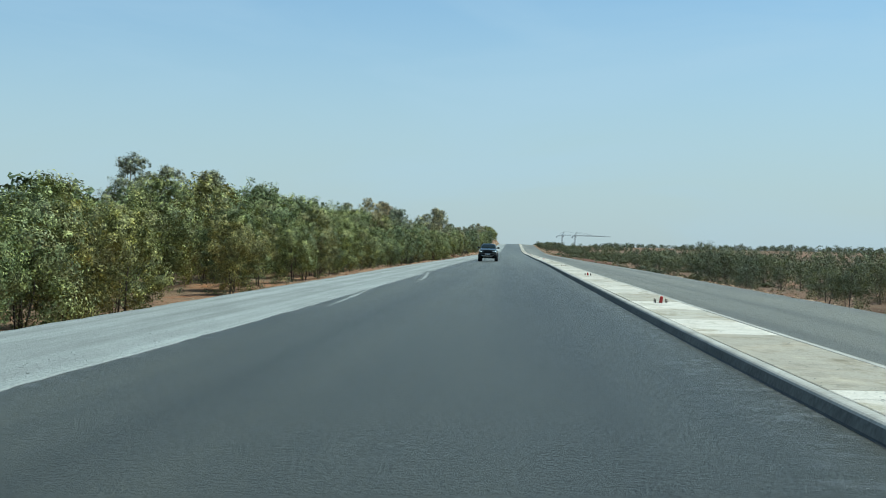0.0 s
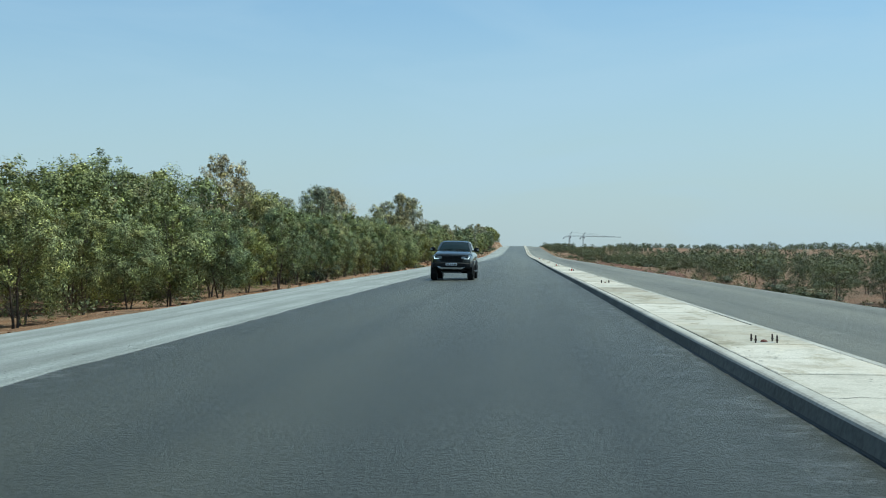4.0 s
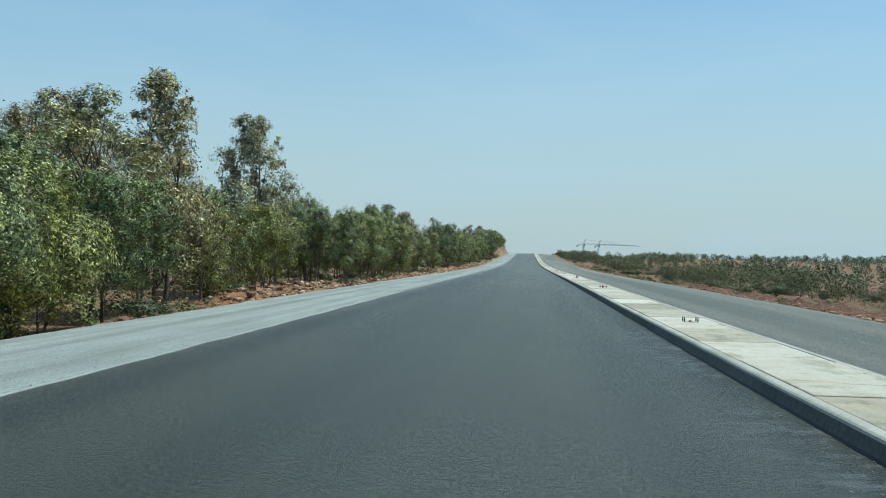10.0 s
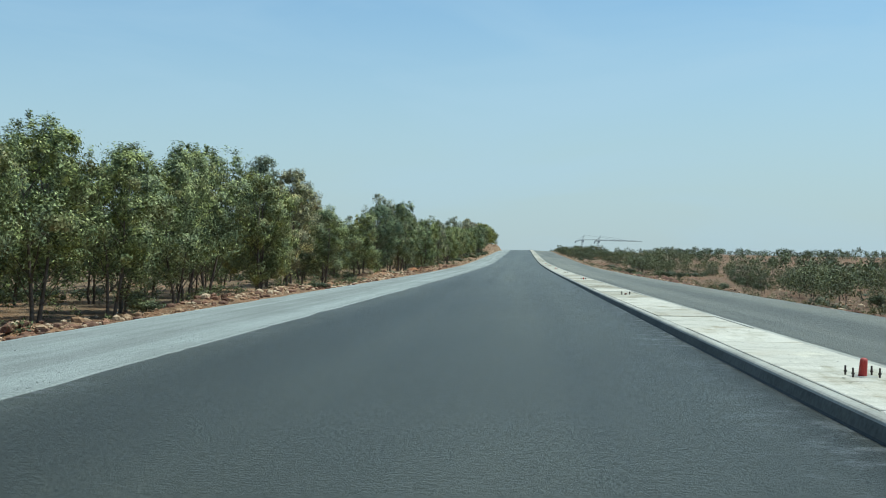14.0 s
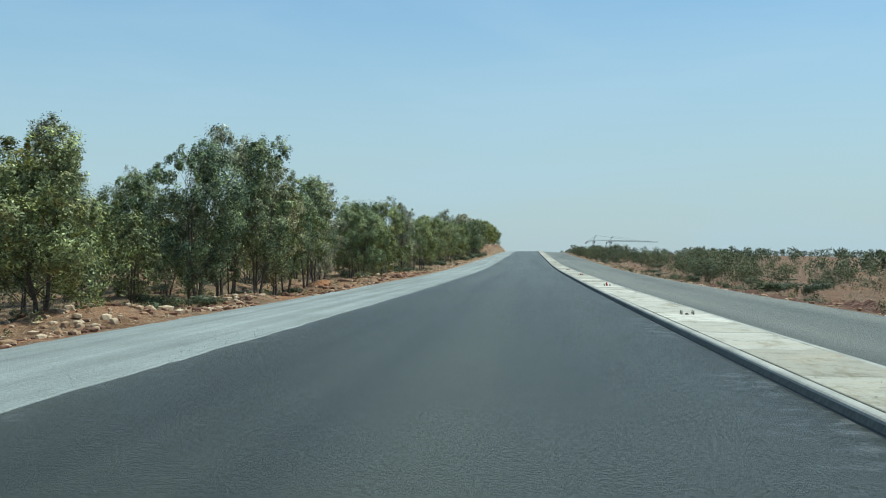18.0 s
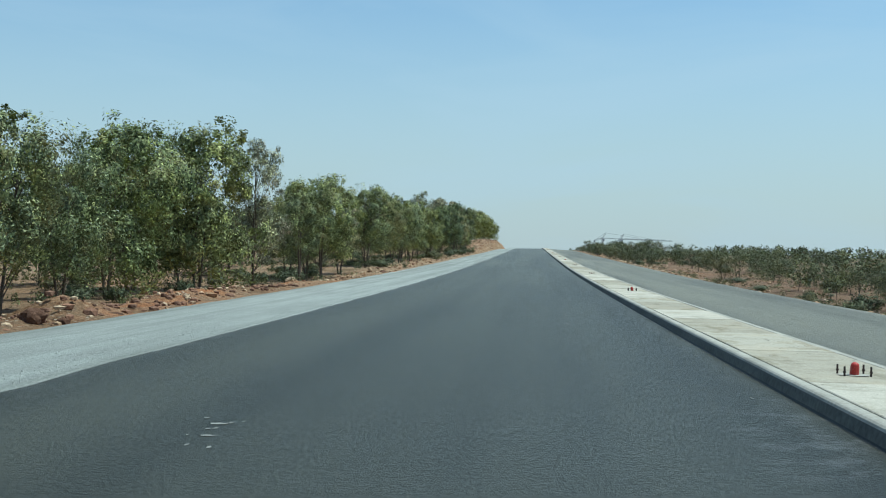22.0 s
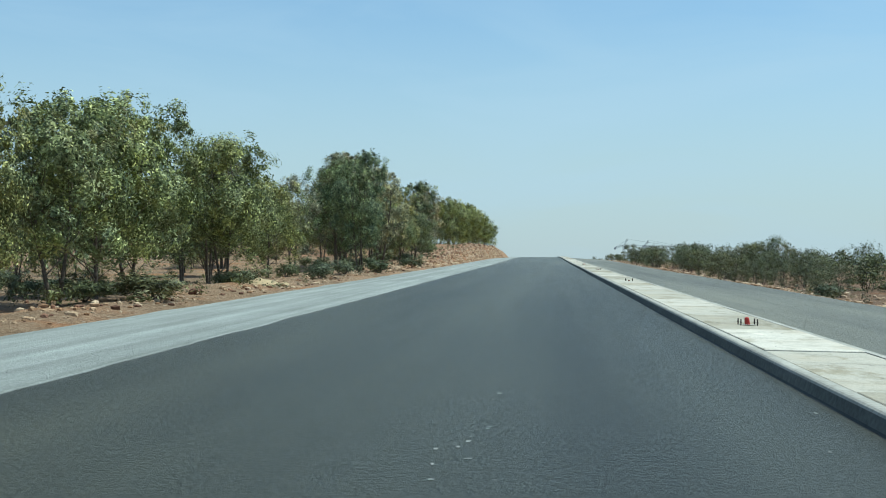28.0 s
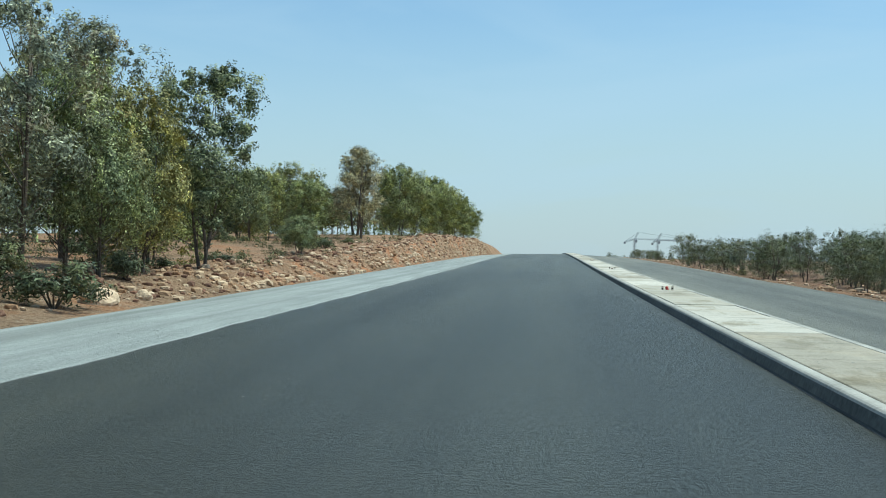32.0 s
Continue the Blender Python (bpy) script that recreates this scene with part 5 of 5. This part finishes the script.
def far_house(x, y, w, d, h):
    ob = tagged(new("house"), "small flat-roofed off-white house far across the plain", "house", "houses on the plain")
    ob.matrix_basis = pose(x, y, ground_z(x, y) - 0.2, 0, 0, random.uniform(-20, 20))
    bm = bmesh.new()
    box(bm, w, d, h, Matrix.Translation((0, 0, h / 2)))
    part("wall", bm, WALLS, ob)
    bm = bmesh.new()
    box(bm, w + 0.3, d + 0.3, 0.4, Matrix.Translation((0, 0, h + 0.2)), 0.05)
    part("roof", bm, WALLS, ob)
    for i in range(int(w // 3)):
        bm = bmesh.new()
        box(bm, 1.0, 0.2, 1.2, Matrix.Translation((-w / 2 + 1.6 + 3 * i, -d / 2, h * 0.55)))
        part("window", bm, BLACK, ob)


for i in range(7):
    far_house(170 + 55 * i + random.uniform(-20, 20), 1040 + random.uniform(-60, 160), random.uniform(6, 12), 8, random.uniform(2.4, 3.6))


# ---------------------------------------------------------------- rocks, clods, shrubs and spills
def rock_mesh(seed, material, rings=3):
    bm = bmesh.new()
    bmesh.ops.create_icosphere(bm, subdivisions=rings, radius=0.5)
    off = Vector((seed * 7.3, seed * 3.1, seed))
    for v in bm.verts:
        n = v.co.normalized()
        k = 1 + 0.38 * noise.noise(n * 1.3 + off) + 0.16 * noise.noise(n * 3.7 + off) + 0.09 * noise.noise(n * 8.0 + off)
        v.co = Vector((n.x * 0.5 * k, n.y * 0.42 * k, max(-0.2, n.z * 0.34 * k)))
    me = bpy.data.meshes.new("rock")
    bm.to_mesh(me)
    bm.free()
    me.materials.append(material)
    return me


ROCKS = [rock_mesh(i, ROCK) for i in range(6)]
CLODS = [rock_mesh(20 + i, CLAY) for i in range(4)]


def lay_rock(x, y, size, meshes, label, rnd, group):
    ob = tagged(new("rock" if meshes is ROCKS else "earth_clod", rnd.choice(meshes)), label, "rock" if meshes is ROCKS else "earth", group)
    ob.matrix_basis = Matrix.LocRotScale((x, y, ground_z(x, y) + size * 0.10), Euler((rnd.uniform(-0.2, 0.2), rnd.uniform(-0.2, 0.2), rnd.uniform(0, 6.3))),
                                         (size * rnd.uniform(0.8, 1.3), size * rnd.uniform(0.8, 1.2), size * rnd.uniform(0.8, 1.2)))


def rubble(name, label, material, spots):
    """Stones too many to count, in one object."""
    base = [rock_mesh(60 + i, material, 1) for i in range(4)]
    data = [(np.array([v.co[:] for v in m.vertices]), [tuple(p.vertices) for p in m.polygons]) for m in base]
    rng = np.random.default_rng(len(spots))
    vs, fs, o = [], [], 0
    for x, y, s in spots:
        v, f = data[rng.integers(4)]
        a = rng.uniform(0, 6.28)
        r = np.array([[math.cos(a), -math.sin(a), 0], [math.sin(a), math.cos(a), 0], [0, 0, 1]])
        vs.append((v @ r.T) * s * rng.uniform(0.7, 1.3, 3) + np.array([x, y, ground_z(x, y) + 0.08 * s]))
        fs.extend(tuple(o + i for i in q) for q in f)
        o += len(v)
    me = bpy.data.meshes.new(name)
    me.from_pydata(np.concatenate(vs).tolist(), [], fs)
    me.materials.append(material)
    tagged(new(name, me), label, "stones", kind="stuff")


def build_rocks():
    rnd = random.Random(21)
    n = 0
    heaped = lambda y, k: noise.noise(Vector((y * 0.11, k, 2.0))) + 0.5 * noise.noise(Vector((y * 0.4, k, 5.0)))
    while n < 230:
        y = rnd.uniform(185, 730)
        dens = 1.0 if y > 580 else 0.25 if 215 < y < 258 else 0.8 if 258 < y < 350 else 0.5
        if rnd.random() > dens or heaped(y, 1.0) < rnd.uniform(-0.3, 0.4):
            continue
        x = -11.1 - abs(rnd.gauss(0, 1.5))
        clod = rnd.random() < 0.3
        size = 0.11 + 0.17 * rnd.random() + (rnd.uniform(0.15, 0.4) if rnd.random() < 0.12 else 0.0)
        lay_rock(x, y, size, CLODS if clod else ROCKS,
                 "reddish earth clod at the edge of the shoulder" if clod else "pale limestone rock at the edge of the shoulder", rnd, "rocks along the shoulder")
        n += 1
    for x, y, s in ((-11.3, 572.6, 0.95), (-11.0, 575, 0.5), (-11.6, 562.5, 0.6), (-16.0, 365, 1.0), (-14.3, 438.4, 0.8), (-13.8, 292.7, 0.8), (-13.2, 463, 0.4)):
        lay_rock(x, y, s, ROCKS, "large pale limestone boulder on red soil", rnd, "rocks along the shoulder")

    def strewn(count, near, spread, y0, y1, s0, s1, k, gate=0.25):
        out = []
        while len(out) < count:
            y = rnd.uniform(y0, y1)
            if heaped(y, k) < rnd.uniform(-0.45, gate):
                continue
            out.append((near - abs(rnd.gauss(0, spread)), y, s0 + (s1 - s0) * rnd.random() ** 2.2))
        return out

    left = strewn(1500, -10.9, 1.9, 180, 740, 0.05, 0.28, 2.0)
    left += strewn(1500, -10.3, 1.3, 576, 745, 0.08, 0.46, 3.0)
    left += strewn(1500, -11.0, 9.0, 30, 740, 0.05, 0.22, 4.0)
    left += strewn(1300, -11.0, 1.7, 212, 352, 0.07, 0.42, 5.0)
    left += strewn(900, -11.2, 1.6, 360, 575, 0.06, 0.34, 6.0)
    left += strewn(1300, -10.9, 7.0, 216, 266, 0.05, 0.24, 7.0, 0.0)
    left += strewn(700, -10.35, 0.8, 576, 745, 0.12, 0.55, 14.0, 0.1)
    left += strewn(500, -12.0, 5.0, 588, 745, 0.06, 0.4, 16.0, 0.1)
    rubble("left_rubble", "loose pale stones scattered over the red soil", ROCK, left)
    clods = strewn(1600, -10.8, 2.4, 100, 740, 0.05, 0.34, 8.0)
    clods += strewn(1500, -11.0, 2.6, 215, 350, 0.06, 0.42, 9.0)
    clods += strewn(2600, -10.9, 7.5, 216, 266, 0.06, 0.42, 15.0, 0.0)
    clods += strewn(1500, -10.9, 4.5, 362, 425, 0.06, 0.40, 10.0, 0.0)
    clods += strewn(1700, -10.4, 3.0, 574, 740, 0.05, 0.38, 11.0)
    clods += [(rnd.gauss(15.4, 1.3), rnd.uniform(165, 320), rnd.uniform(0.10, 0.36)) for _ in range(1500)]
    rubble("earth_clods", "dug-up red clay clods beside the road", CLAY, clods)
    right = [(2 * 0.9 - x, y, k) for x, y, k in strewn(2600, -10.9, 2.0, 40, 760, 0.05, 0.34, 12.0)]
    right += [(rnd.uniform(14, 90), rnd.uniform(60, 760), 0.08 + 0.34 * rnd.random() ** 2) for _ in range(3200)]
    right += [(2 * 0.9 - x, y, k) for x, y, k in strewn(1600, -11.2, 4.5, 300, 600, 0.08, 0.5, 13.0)]
    rubble("right_rubble", "grey and pale stones on the ground beyond the road", ROCK, right)


build_rocks()


def low_bush_mesh(seed):
    rng = np.random.default_rng(seed)
    c = rng.normal(size=(14, 3)) * (0.34, 0.34, 0.12) + (0, 0, 0.32)
    s = np.abs(rng.normal(size=(14, 3)) * 0.05) + (0.20, 0.20, 0.20)
    v, f = leaf_cloud(rng, c, s, 2600, 0.085, 0.032, -0.5)
    return cloud_mesh("foliage", v, f, LEAF_DARK)


BUSHES = [low_bush_mesh(i) for i in range(3)]


def low_bush(x, y, w, h, rnd):
    ob = tagged(new("low_bush"), "low dark green spiny bush on red soil", "bush", "low bushes under the trees")
    ob.matrix_basis = Matrix.LocRotScale((x, y, ground_z(x, y) - 0.03), Euler((0, 0, rnd.uniform(0, 6.3))), (w, w, h))
    leaves = new("foliage", rnd.choice(BUSHES))
    leaves.parent = ob
    bm = bmesh.new()
    for i in range(5):
        a = i * 1.26
        v, f = tube([Vector((0, 0, -0.05)), Vector((0.25 * math.cos(a), 0.25 * math.sin(a), 0.45))], [0.02, 0.006], 4)
        bv = [bm.verts.new(q) for q in v]
        for q in f:
            bm.faces.new([bv[j] for j in q])
    part("stems", bm, BARK, ob)


def build_bushes():
    rnd = random.Random(31)
    for x, y, w, h in ((-11.5, 570.4, 1.9, 1.6), (-12.9, 578.4, 1.5, 1.5), (-12.0, 541.5, 2.0, 1.3), (-11.4, 550.8, 2.2, 1.4), (-12.2, 535.2, 2.0, 1.5), (-11.9, 508.4, 2.4, 1.2), (-14.5, 573, 1.6, 1.5), (-13.5, 553, 1.8, 1.0), (-15.5, 541, 1.4, 1.2), (-13.6, 523, 2.4, 1.1), (-15.0, 530, 1.6, 1.0), (-14.0, 508, 1.8, 1.0),
                       (-14.6, 475, 2.2, 1.1), (-13.2, 470, 2.2, 1.1), (-17, 478, 2.0, 1.2), (-19, 468, 1.8, 1.0), (-16.5, 455, 1.8, 1.1), (-15.5, 444, 1.8, 1.3), (-17, 440, 1.4, 1.2),
                       (-13.8, 143.5, 2.4, 1.9), (-14.6, 148, 1.6, 1.7), (-14.0, 381, 1.3, 0.9), (-13.4, 347, 1.5, 0.8), (-14.5, 198, 2.2, 1.3), (-12.6, 205, 2.0, 1.1), (-12.9, 190, 2.2, 1.2)):
        low_bush(x, y, w, h, rnd)
    for _ in range(110):
        y = rnd.uniform(230, 650)
        low_bush(-rnd.uniform(12.6, 30), y, rnd.uniform(0.8, 1.8), rnd.uniform(0.6, 1.2), rnd)
    for _ in range(90):
        y = rnd.uniform(60, 640)
        low_bush(rnd.uniform(15.5, 34), y, rnd.uniform(0.9, 2.2), rnd.uniform(0.7, 1.6), rnd)


build_bushes()


def heap(name, label, x, y, rx, ry, h, material, seed):
    """A low heap of loose material."""
    verts, faces, n, m = [], [], 26, 9
    for j in range(m + 1):
        r = j / m
        for i in range(n):
            a = 2 * math.pi * i / n
            px, py = x + rx * r * math.cos(a), y + ry * r * math.sin(a)
            k = (math.cos(math.pi * r) + 1) / 2
            z = ground_z(px, py) - 0.08 + h * k * (1 + 0.5 * noise.noise(Vector((px * 0.6, py * 0.6, seed)))) + 0.10 * noise.noise(Vector((px * 2, py * 2, seed)))
            verts.append((px, py, z))
    for j in range(m):
        for i in range(n):
            faces.append((j * n + i, j * n + (i + 1) % n, (j + 1) * n + (i + 1) % n, (j + 1) * n + i))
    tagged(new(name, mesh_from(name, verts, faces, material, True)), label, "heap")


heap("sand_mound", "spread mound of yellow sand at the roadside", -13.8, 528.5, 1.7, 3.0, 0.38, SAND, 1)
heap("sand_mound", "patch of yellow sandy spoil at the roadside", -13.4, 457, 1.8, 5.0, 0.14, SAND, 2)


def berm(label, x, y0, y1, w, h, seed):
    """A long low bank of dug earth beside the road."""
    verts, faces, m = [], [], 13
    n = int((y1 - y0) / 0.7)
    for i in range(n + 1):
        y = y0 + (y1 - y0) * i / n
        end = min(1.0, i / 6, (n - i) / 6)
        cx = x + 0.8 * noise.noise(Vector((y * 0.06, seed, 0)))
        for j in range(m):
            u = j / (m - 1) * 2 - 1
            k = max(0.0, (math.cos(math.pi * u) + 1) / 2)
            px = cx + w * u
            z = ground_z(px, y) - 0.08 + end * k * h * (0.75 + 0.9 * noise.noise(Vector((px * 0.5, y * 0.16, seed)))) + end * 0.30 * k * noise.noise(Vector((px * 2.2, y * 1.6, seed)))
            verts.append((px, y, z))
    for i in range(n):
        for j in range(m - 1):
            faces.append((i * m + j, i * m + j + 1, (i + 1) * m + j + 1, (i + 1) * m + j))
    tagged(new("earth_mound", mesh_from("earth_mound", verts, faces, CLAY_BANK)), label, "heap")


berm("long low bank of dug-up red clay", 15.6, 165, 310, 2.9, 0.5, 3)
berm("low bank of red clay and stones", 14.8, 330, 420, 1.8, 0.35, 4)

SPILL = surface("dried_cement", ((0.3, (0.17, 0.174, 0.166)), (0.7, (0.30, 0.297, 0.275))), 20.0, 2.0, 0.9, 0.2)


def spill(x, y, w, ln, seed):
    n = 14
    verts = [(x, y, 0)]
    for i in range(n):
        a = 2 * math.pi * i / n
        r = 0.55 + 0.6 * abs(noise.noise(Vector((math.cos(a) * 1.7, math.sin(a) * 1.7, seed))))
        verts.append((x + w * r * math.cos(a), y + ln * r * math.sin(a), 0))
    verts = [(a, b, road_z(b) + cross_fall(a) + 0.006) for a, b, _ in verts]
    faces = [(0, 1 + i, 1 + (i + 1) % n) for i in range(n)]
    tagged(new("cement_spill", mesh_from("cement_spill", verts, faces, SPILL)), "thin pale dried cement splash on the asphalt", "stain", "cement splashes on the asphalt")


def build_spills():
    rnd = random.Random(5)
    for x, y, w, ln in ((2.1, 402.2, 0.10, 0.12), (1.9, 404.4, 0.06, 0.12), (1.95, 407, 0.05, 0.1), (2.07, 410, 0.05, 0.15), (1.26, 27.6, 0.12, 0.2), (1.1, 28.6, 0.14, 0.2), (1.74, 58.9, 0.12, 0.1), (-1.49, 59.2, 0.08, 0.15), (-2.37, 60.8, 0.08, 0.15), (-2.35, 381.8, 0.22, 0.2), (-2.27, 381.2, 0.2, 0.15), (1.65, 404.1, 0.1, 0.15),
                        (-2.1, 499.9, 0.2, 0.2), (-2.13, 502.6, 0.15, 0.3), (-0.25, 482.5, 0.10, 0.10), (-0.3, 483.4, 0.05, 0.08), (-0.18, 486, 0.09, 0.3),
                        (2.18, 486.5, 0.09, 0.12), (-2.21, 556.2, 0.08, 0.12), (-2.25, 555, 0.09, 0.12), (2.55, 278.3, 0.18, 0.3), (1.53, 63.9, 0.12, 0.25), (1.84, 63.4, 0.09, 0.15), (1.38, 70, 0.1, 0.4),
                        (0.92, 29.4, 0.10, 0.7), (1.0, 32, 0.12, 0.8), (-4.44, 57.7, 0.16, 1.6), (0.99, 395.7, 0.12, 1.3), (1.05, 399, 0.1, 0.8), (0.9, 392, 0.1, 0.5)):
        spill(x, y, w * 0.45, ln * 0.35, y)
        for _ in range(rnd.choice([3, 4, 6])):
            spill(x + rnd.gauss(0, 0.16), y + rnd.gauss(0, 0.45), rnd.uniform(0.012, 0.04), rnd.uniform(0.015, 0.07), rnd.random() * 99)
    for _ in range(60):
        spill(rnd.choice([rnd.uniform(2.3, 2.75), rnd.uniform(-4.5, 2.6)]), rnd.uniform(10, 640), rnd.uniform(0.015, 0.035), rnd.uniform(0.02, 0.10), rnd.random() * 99)


build_spills()


# ---------------------------------------------------------------- loose chippings where the shoulder meets the asphalt
def build_chippings():
    rng = np.random.default_rng(3)
    n = 15000
    ys = 6 + 640 * rng.random(n)
    xs = np.where(rng.random(n) < 0.8, -5.08 - np.abs(rng.normal(0, 0.5, n)), -rng.uniform(5.2, 10.0, n))
    u = rng.random(2600)  # a drag of gravel pulled out over the asphalt
    ys[:2600] = 48 + 21 * u
    xs[:2600] = -4.2 - 1.15 * u ** 1.4 + rng.normal(0, 0.13, 2600)
    size = rng.uniform(0.005, 0.013, n)
    octa = np.array([(1, 0, 0), (0, 1, 0), (-1, 0, 0), (0, -1, 0), (0, 0, 0.8), (0, 0, -0.5)])
    tri = [(0, 1, 4), (1, 2, 4), (2, 3, 4), (3, 0, 4), (1, 0, 5), (2, 1, 5), (3, 2, 5), (0, 3, 5)]
    prof = lambda x: float(np.interp(x, [-10.15, -9.4, -7.5, -5.9, -5.2, -5.18, -1.2], [-0.38, -0.33, -0.20, -0.105, -0.088, -0.108, -0.05]))
    vs, fs = [], []
    for i in range(n):
        p = octa * size[i] * rng.uniform(0.6, 1.4, (6, 3))
        p = p + (xs[i], ys[i], road_z(ys[i]) + prof(xs[i]) + size[i] * 0.3)
        fs.extend(tuple(6 * i + k for k in t) for t in tri)
        vs.extend(map(tuple, p))
    tagged(new("chippings", mesh_from("chippings", vs, fs, GRAVEL_STONE)), "loose grey chippings along the shoulder", "gravel", kind="stuff")


GRAVEL_STONE = surface("grey_chippings", ((0.3, (0.20, 0.21, 0.203)), (0.7, (0.38, 0.392, 0.378))), 9.0, 1.0, 0.9, 0.2)
build_chippings()


def gravel_tongue(x0, y0, x1, y1, w, h, seed):
    """A thin tongue of shoulder gravel dragged onto the asphalt."""
    n, m, verts, faces = 40, 9, [], []
    for i in range(n + 1):
        u = i / n
        cx, cy = x0 + (x1 - x0) * u ** 1.4, y0 + (y1 - y0) * u
        ww = w * math.sin(math.pi * u) ** 0.8 * max(0.15, 0.6 + 0.9 * noise.noise(Vector((cy * 0.9, seed, 0))))
        for j in range(m):
            v = j / (m - 1) * 2 - 1
            px = cx + ww * v
            verts.append((px, cy, road_z(cy) + cross_fall(px) - 0.004 + h * (1 - v * v) * (0.8 + 0.6 * noise.noise(Vector((px * 3, cy * 2, seed))))))
    for i in range(n):
        for j in range(m - 1):
            a = i * m + j
            faces.append((a, a + 1, a + m + 1, a + m))
    tagged(new("gravel_tongue", mesh_from("gravel_tongue", verts, faces, GRAVEL)), "thin tongue of pale gravel dragged onto the asphalt", "gravel")


gravel_tongue(-4.25, 49.5, -5.4, 70.0, 0.17, 0.016, 3.0)
gravel_tongue(-4.75, 28.0, -5.3, 42.0, 0.12, 0.014, 8.0)

# ---------------------------------------------------------------- dried slurry and loose chips along the median
def flat_flecks(name, label, category, material, spots, lift):
    """Thin irregular flecks lying on the surface, too many to count."""
    rng = np.random.default_rng(len(spots))
    vs, fs, n = [], [], 7
    for i, (x, y, z, w, ln) in enumerate(spots):
        r = rng.uniform(0.45, 1.0, n)
        for k in range(n):
            a = 2 * math.pi * k / n
            vs.append((x + w * r[k] * math.cos(a), y + ln * r[k] * math.sin(a), z + lift))
        fs.append(tuple(range(i * n, i * n + n)))
    tagged(new(name, mesh_from(name, vs, fs, material)), label, category, kind="stuff")


def build_flecks():
    rnd = random.Random(77)
    spots = []
    while len(spots) < 3600:
        y = rnd.uniform(4, 560)
        cluster = noise.noise(Vector((y * 0.07, 3.0, 0)))
        if (y > 190 and rnd.random() < 0.75) or cluster < rnd.uniform(-0.5, 0.35):
            continue
        x = KERB_X - 0.05 - abs(rnd.gauss(0, 0.28))
        spots.append((x, y, road_z(y) + cross_fall(x), rnd.uniform(0.006, 0.03), rnd.uniform(0.006, 0.022)))
    flat_flecks("slurry_flecks", "pale dried cement slurry splashed along the kerb foot", "stain", SPILL, spots, 0.005)
    spots = []
    while len(spots) < 4200:
        x, y = rnd.uniform(KERB_X + 0.1, KERB_X + MEDIAN_W - 0.1), rnd.uniform(4, 640)
        if noise.noise(Vector((x * 1.2, y * 0.5, 8))) < rnd.uniform(-0.2, 0.4):
            continue
        spots.append((x, y, road_z(y) + kerb_h(y), rnd.uniform(0.006, 0.03), rnd.uniform(0.008, 0.045)))
    flat_flecks("median_dirt", "dark crumbs of dirt and mortar on the median", "dirt", KERB_SHADE_AND_DIRT, spots, 0.016)


build_flecks()

# ---------------------------------------------------------------- median slabs
def build_slabs():
    med = tagged(new("median_slabs"), "pale cast concrete slabs paving the median", "median", kind="structure")
    x0, x1 = KERB_X + 0.158, KERB_X + MEDIAN_W - 0.158
    y = -58.0
    rnd = random.Random(9)
    while y < 850:
        ln = rnd.choice([3.4, 3.8, 3.8, 4.2])
        a, b = y + 0.008, y + ln - 0.008
        h = rnd.uniform(-0.006, 0.012)
        za, zb = road_z(a) + kerb_h(a) + h, road_z(b) + kerb_h(b) + h
        v = [(x0, a, za - 0.1), (x1, a, za - 0.1), (x1, b, zb - 0.1), (x0, b, zb - 0.1), (x0, a, za - 0.008), (x1, a, za - 0.008), (x1, b, zb - 0.008), (x0, b, zb - 0.008),
             (x0 + 0.01, a + 0.01, za), (x1 - 0.01, a + 0.01, za), (x1 - 0.01, b - 0.01, zb), (x0 + 0.01, b - 0.01, zb)]
        f = [(0, 1, 5, 4), (1, 2, 6, 5), (2, 3, 7, 6), (3, 0, 4, 7), (4, 5, 9, 8), (5, 6, 10, 9), (6, 7, 11, 10), (7, 4, 8, 11), (8, 9, 10, 11)]
        s = new("slab", mesh_from("slab", v, f, CONCRETE))
        s.parent = med
        if rnd.random() < 0.6:
            cy, n, pts = rnd.uniform(a + 0.5, b - 0.5), 9, []
            for i in range(n + 1):
                cy += rnd.uniform(-0.09, 0.09)
                pts.append((x0 + 0.01 + (x1 - x0 - 0.02) * i / n, cy, rnd.uniform(0.004, 0.011)))
            cv = [(px, py + sgn * w, road_z(py) + kerb_h(py) + h + 0.004) for px, py, w in pts for sgn in (-1, 1)]
            crack = new("crack", mesh_from("crack", cv, [(2 * i, 2 * i + 2, 2 * i + 3, 2 * i + 1) for i in range(n)], KERB_SHADE_AND_DIRT))
            crack.parent = s
        y += ln


build_slabs()
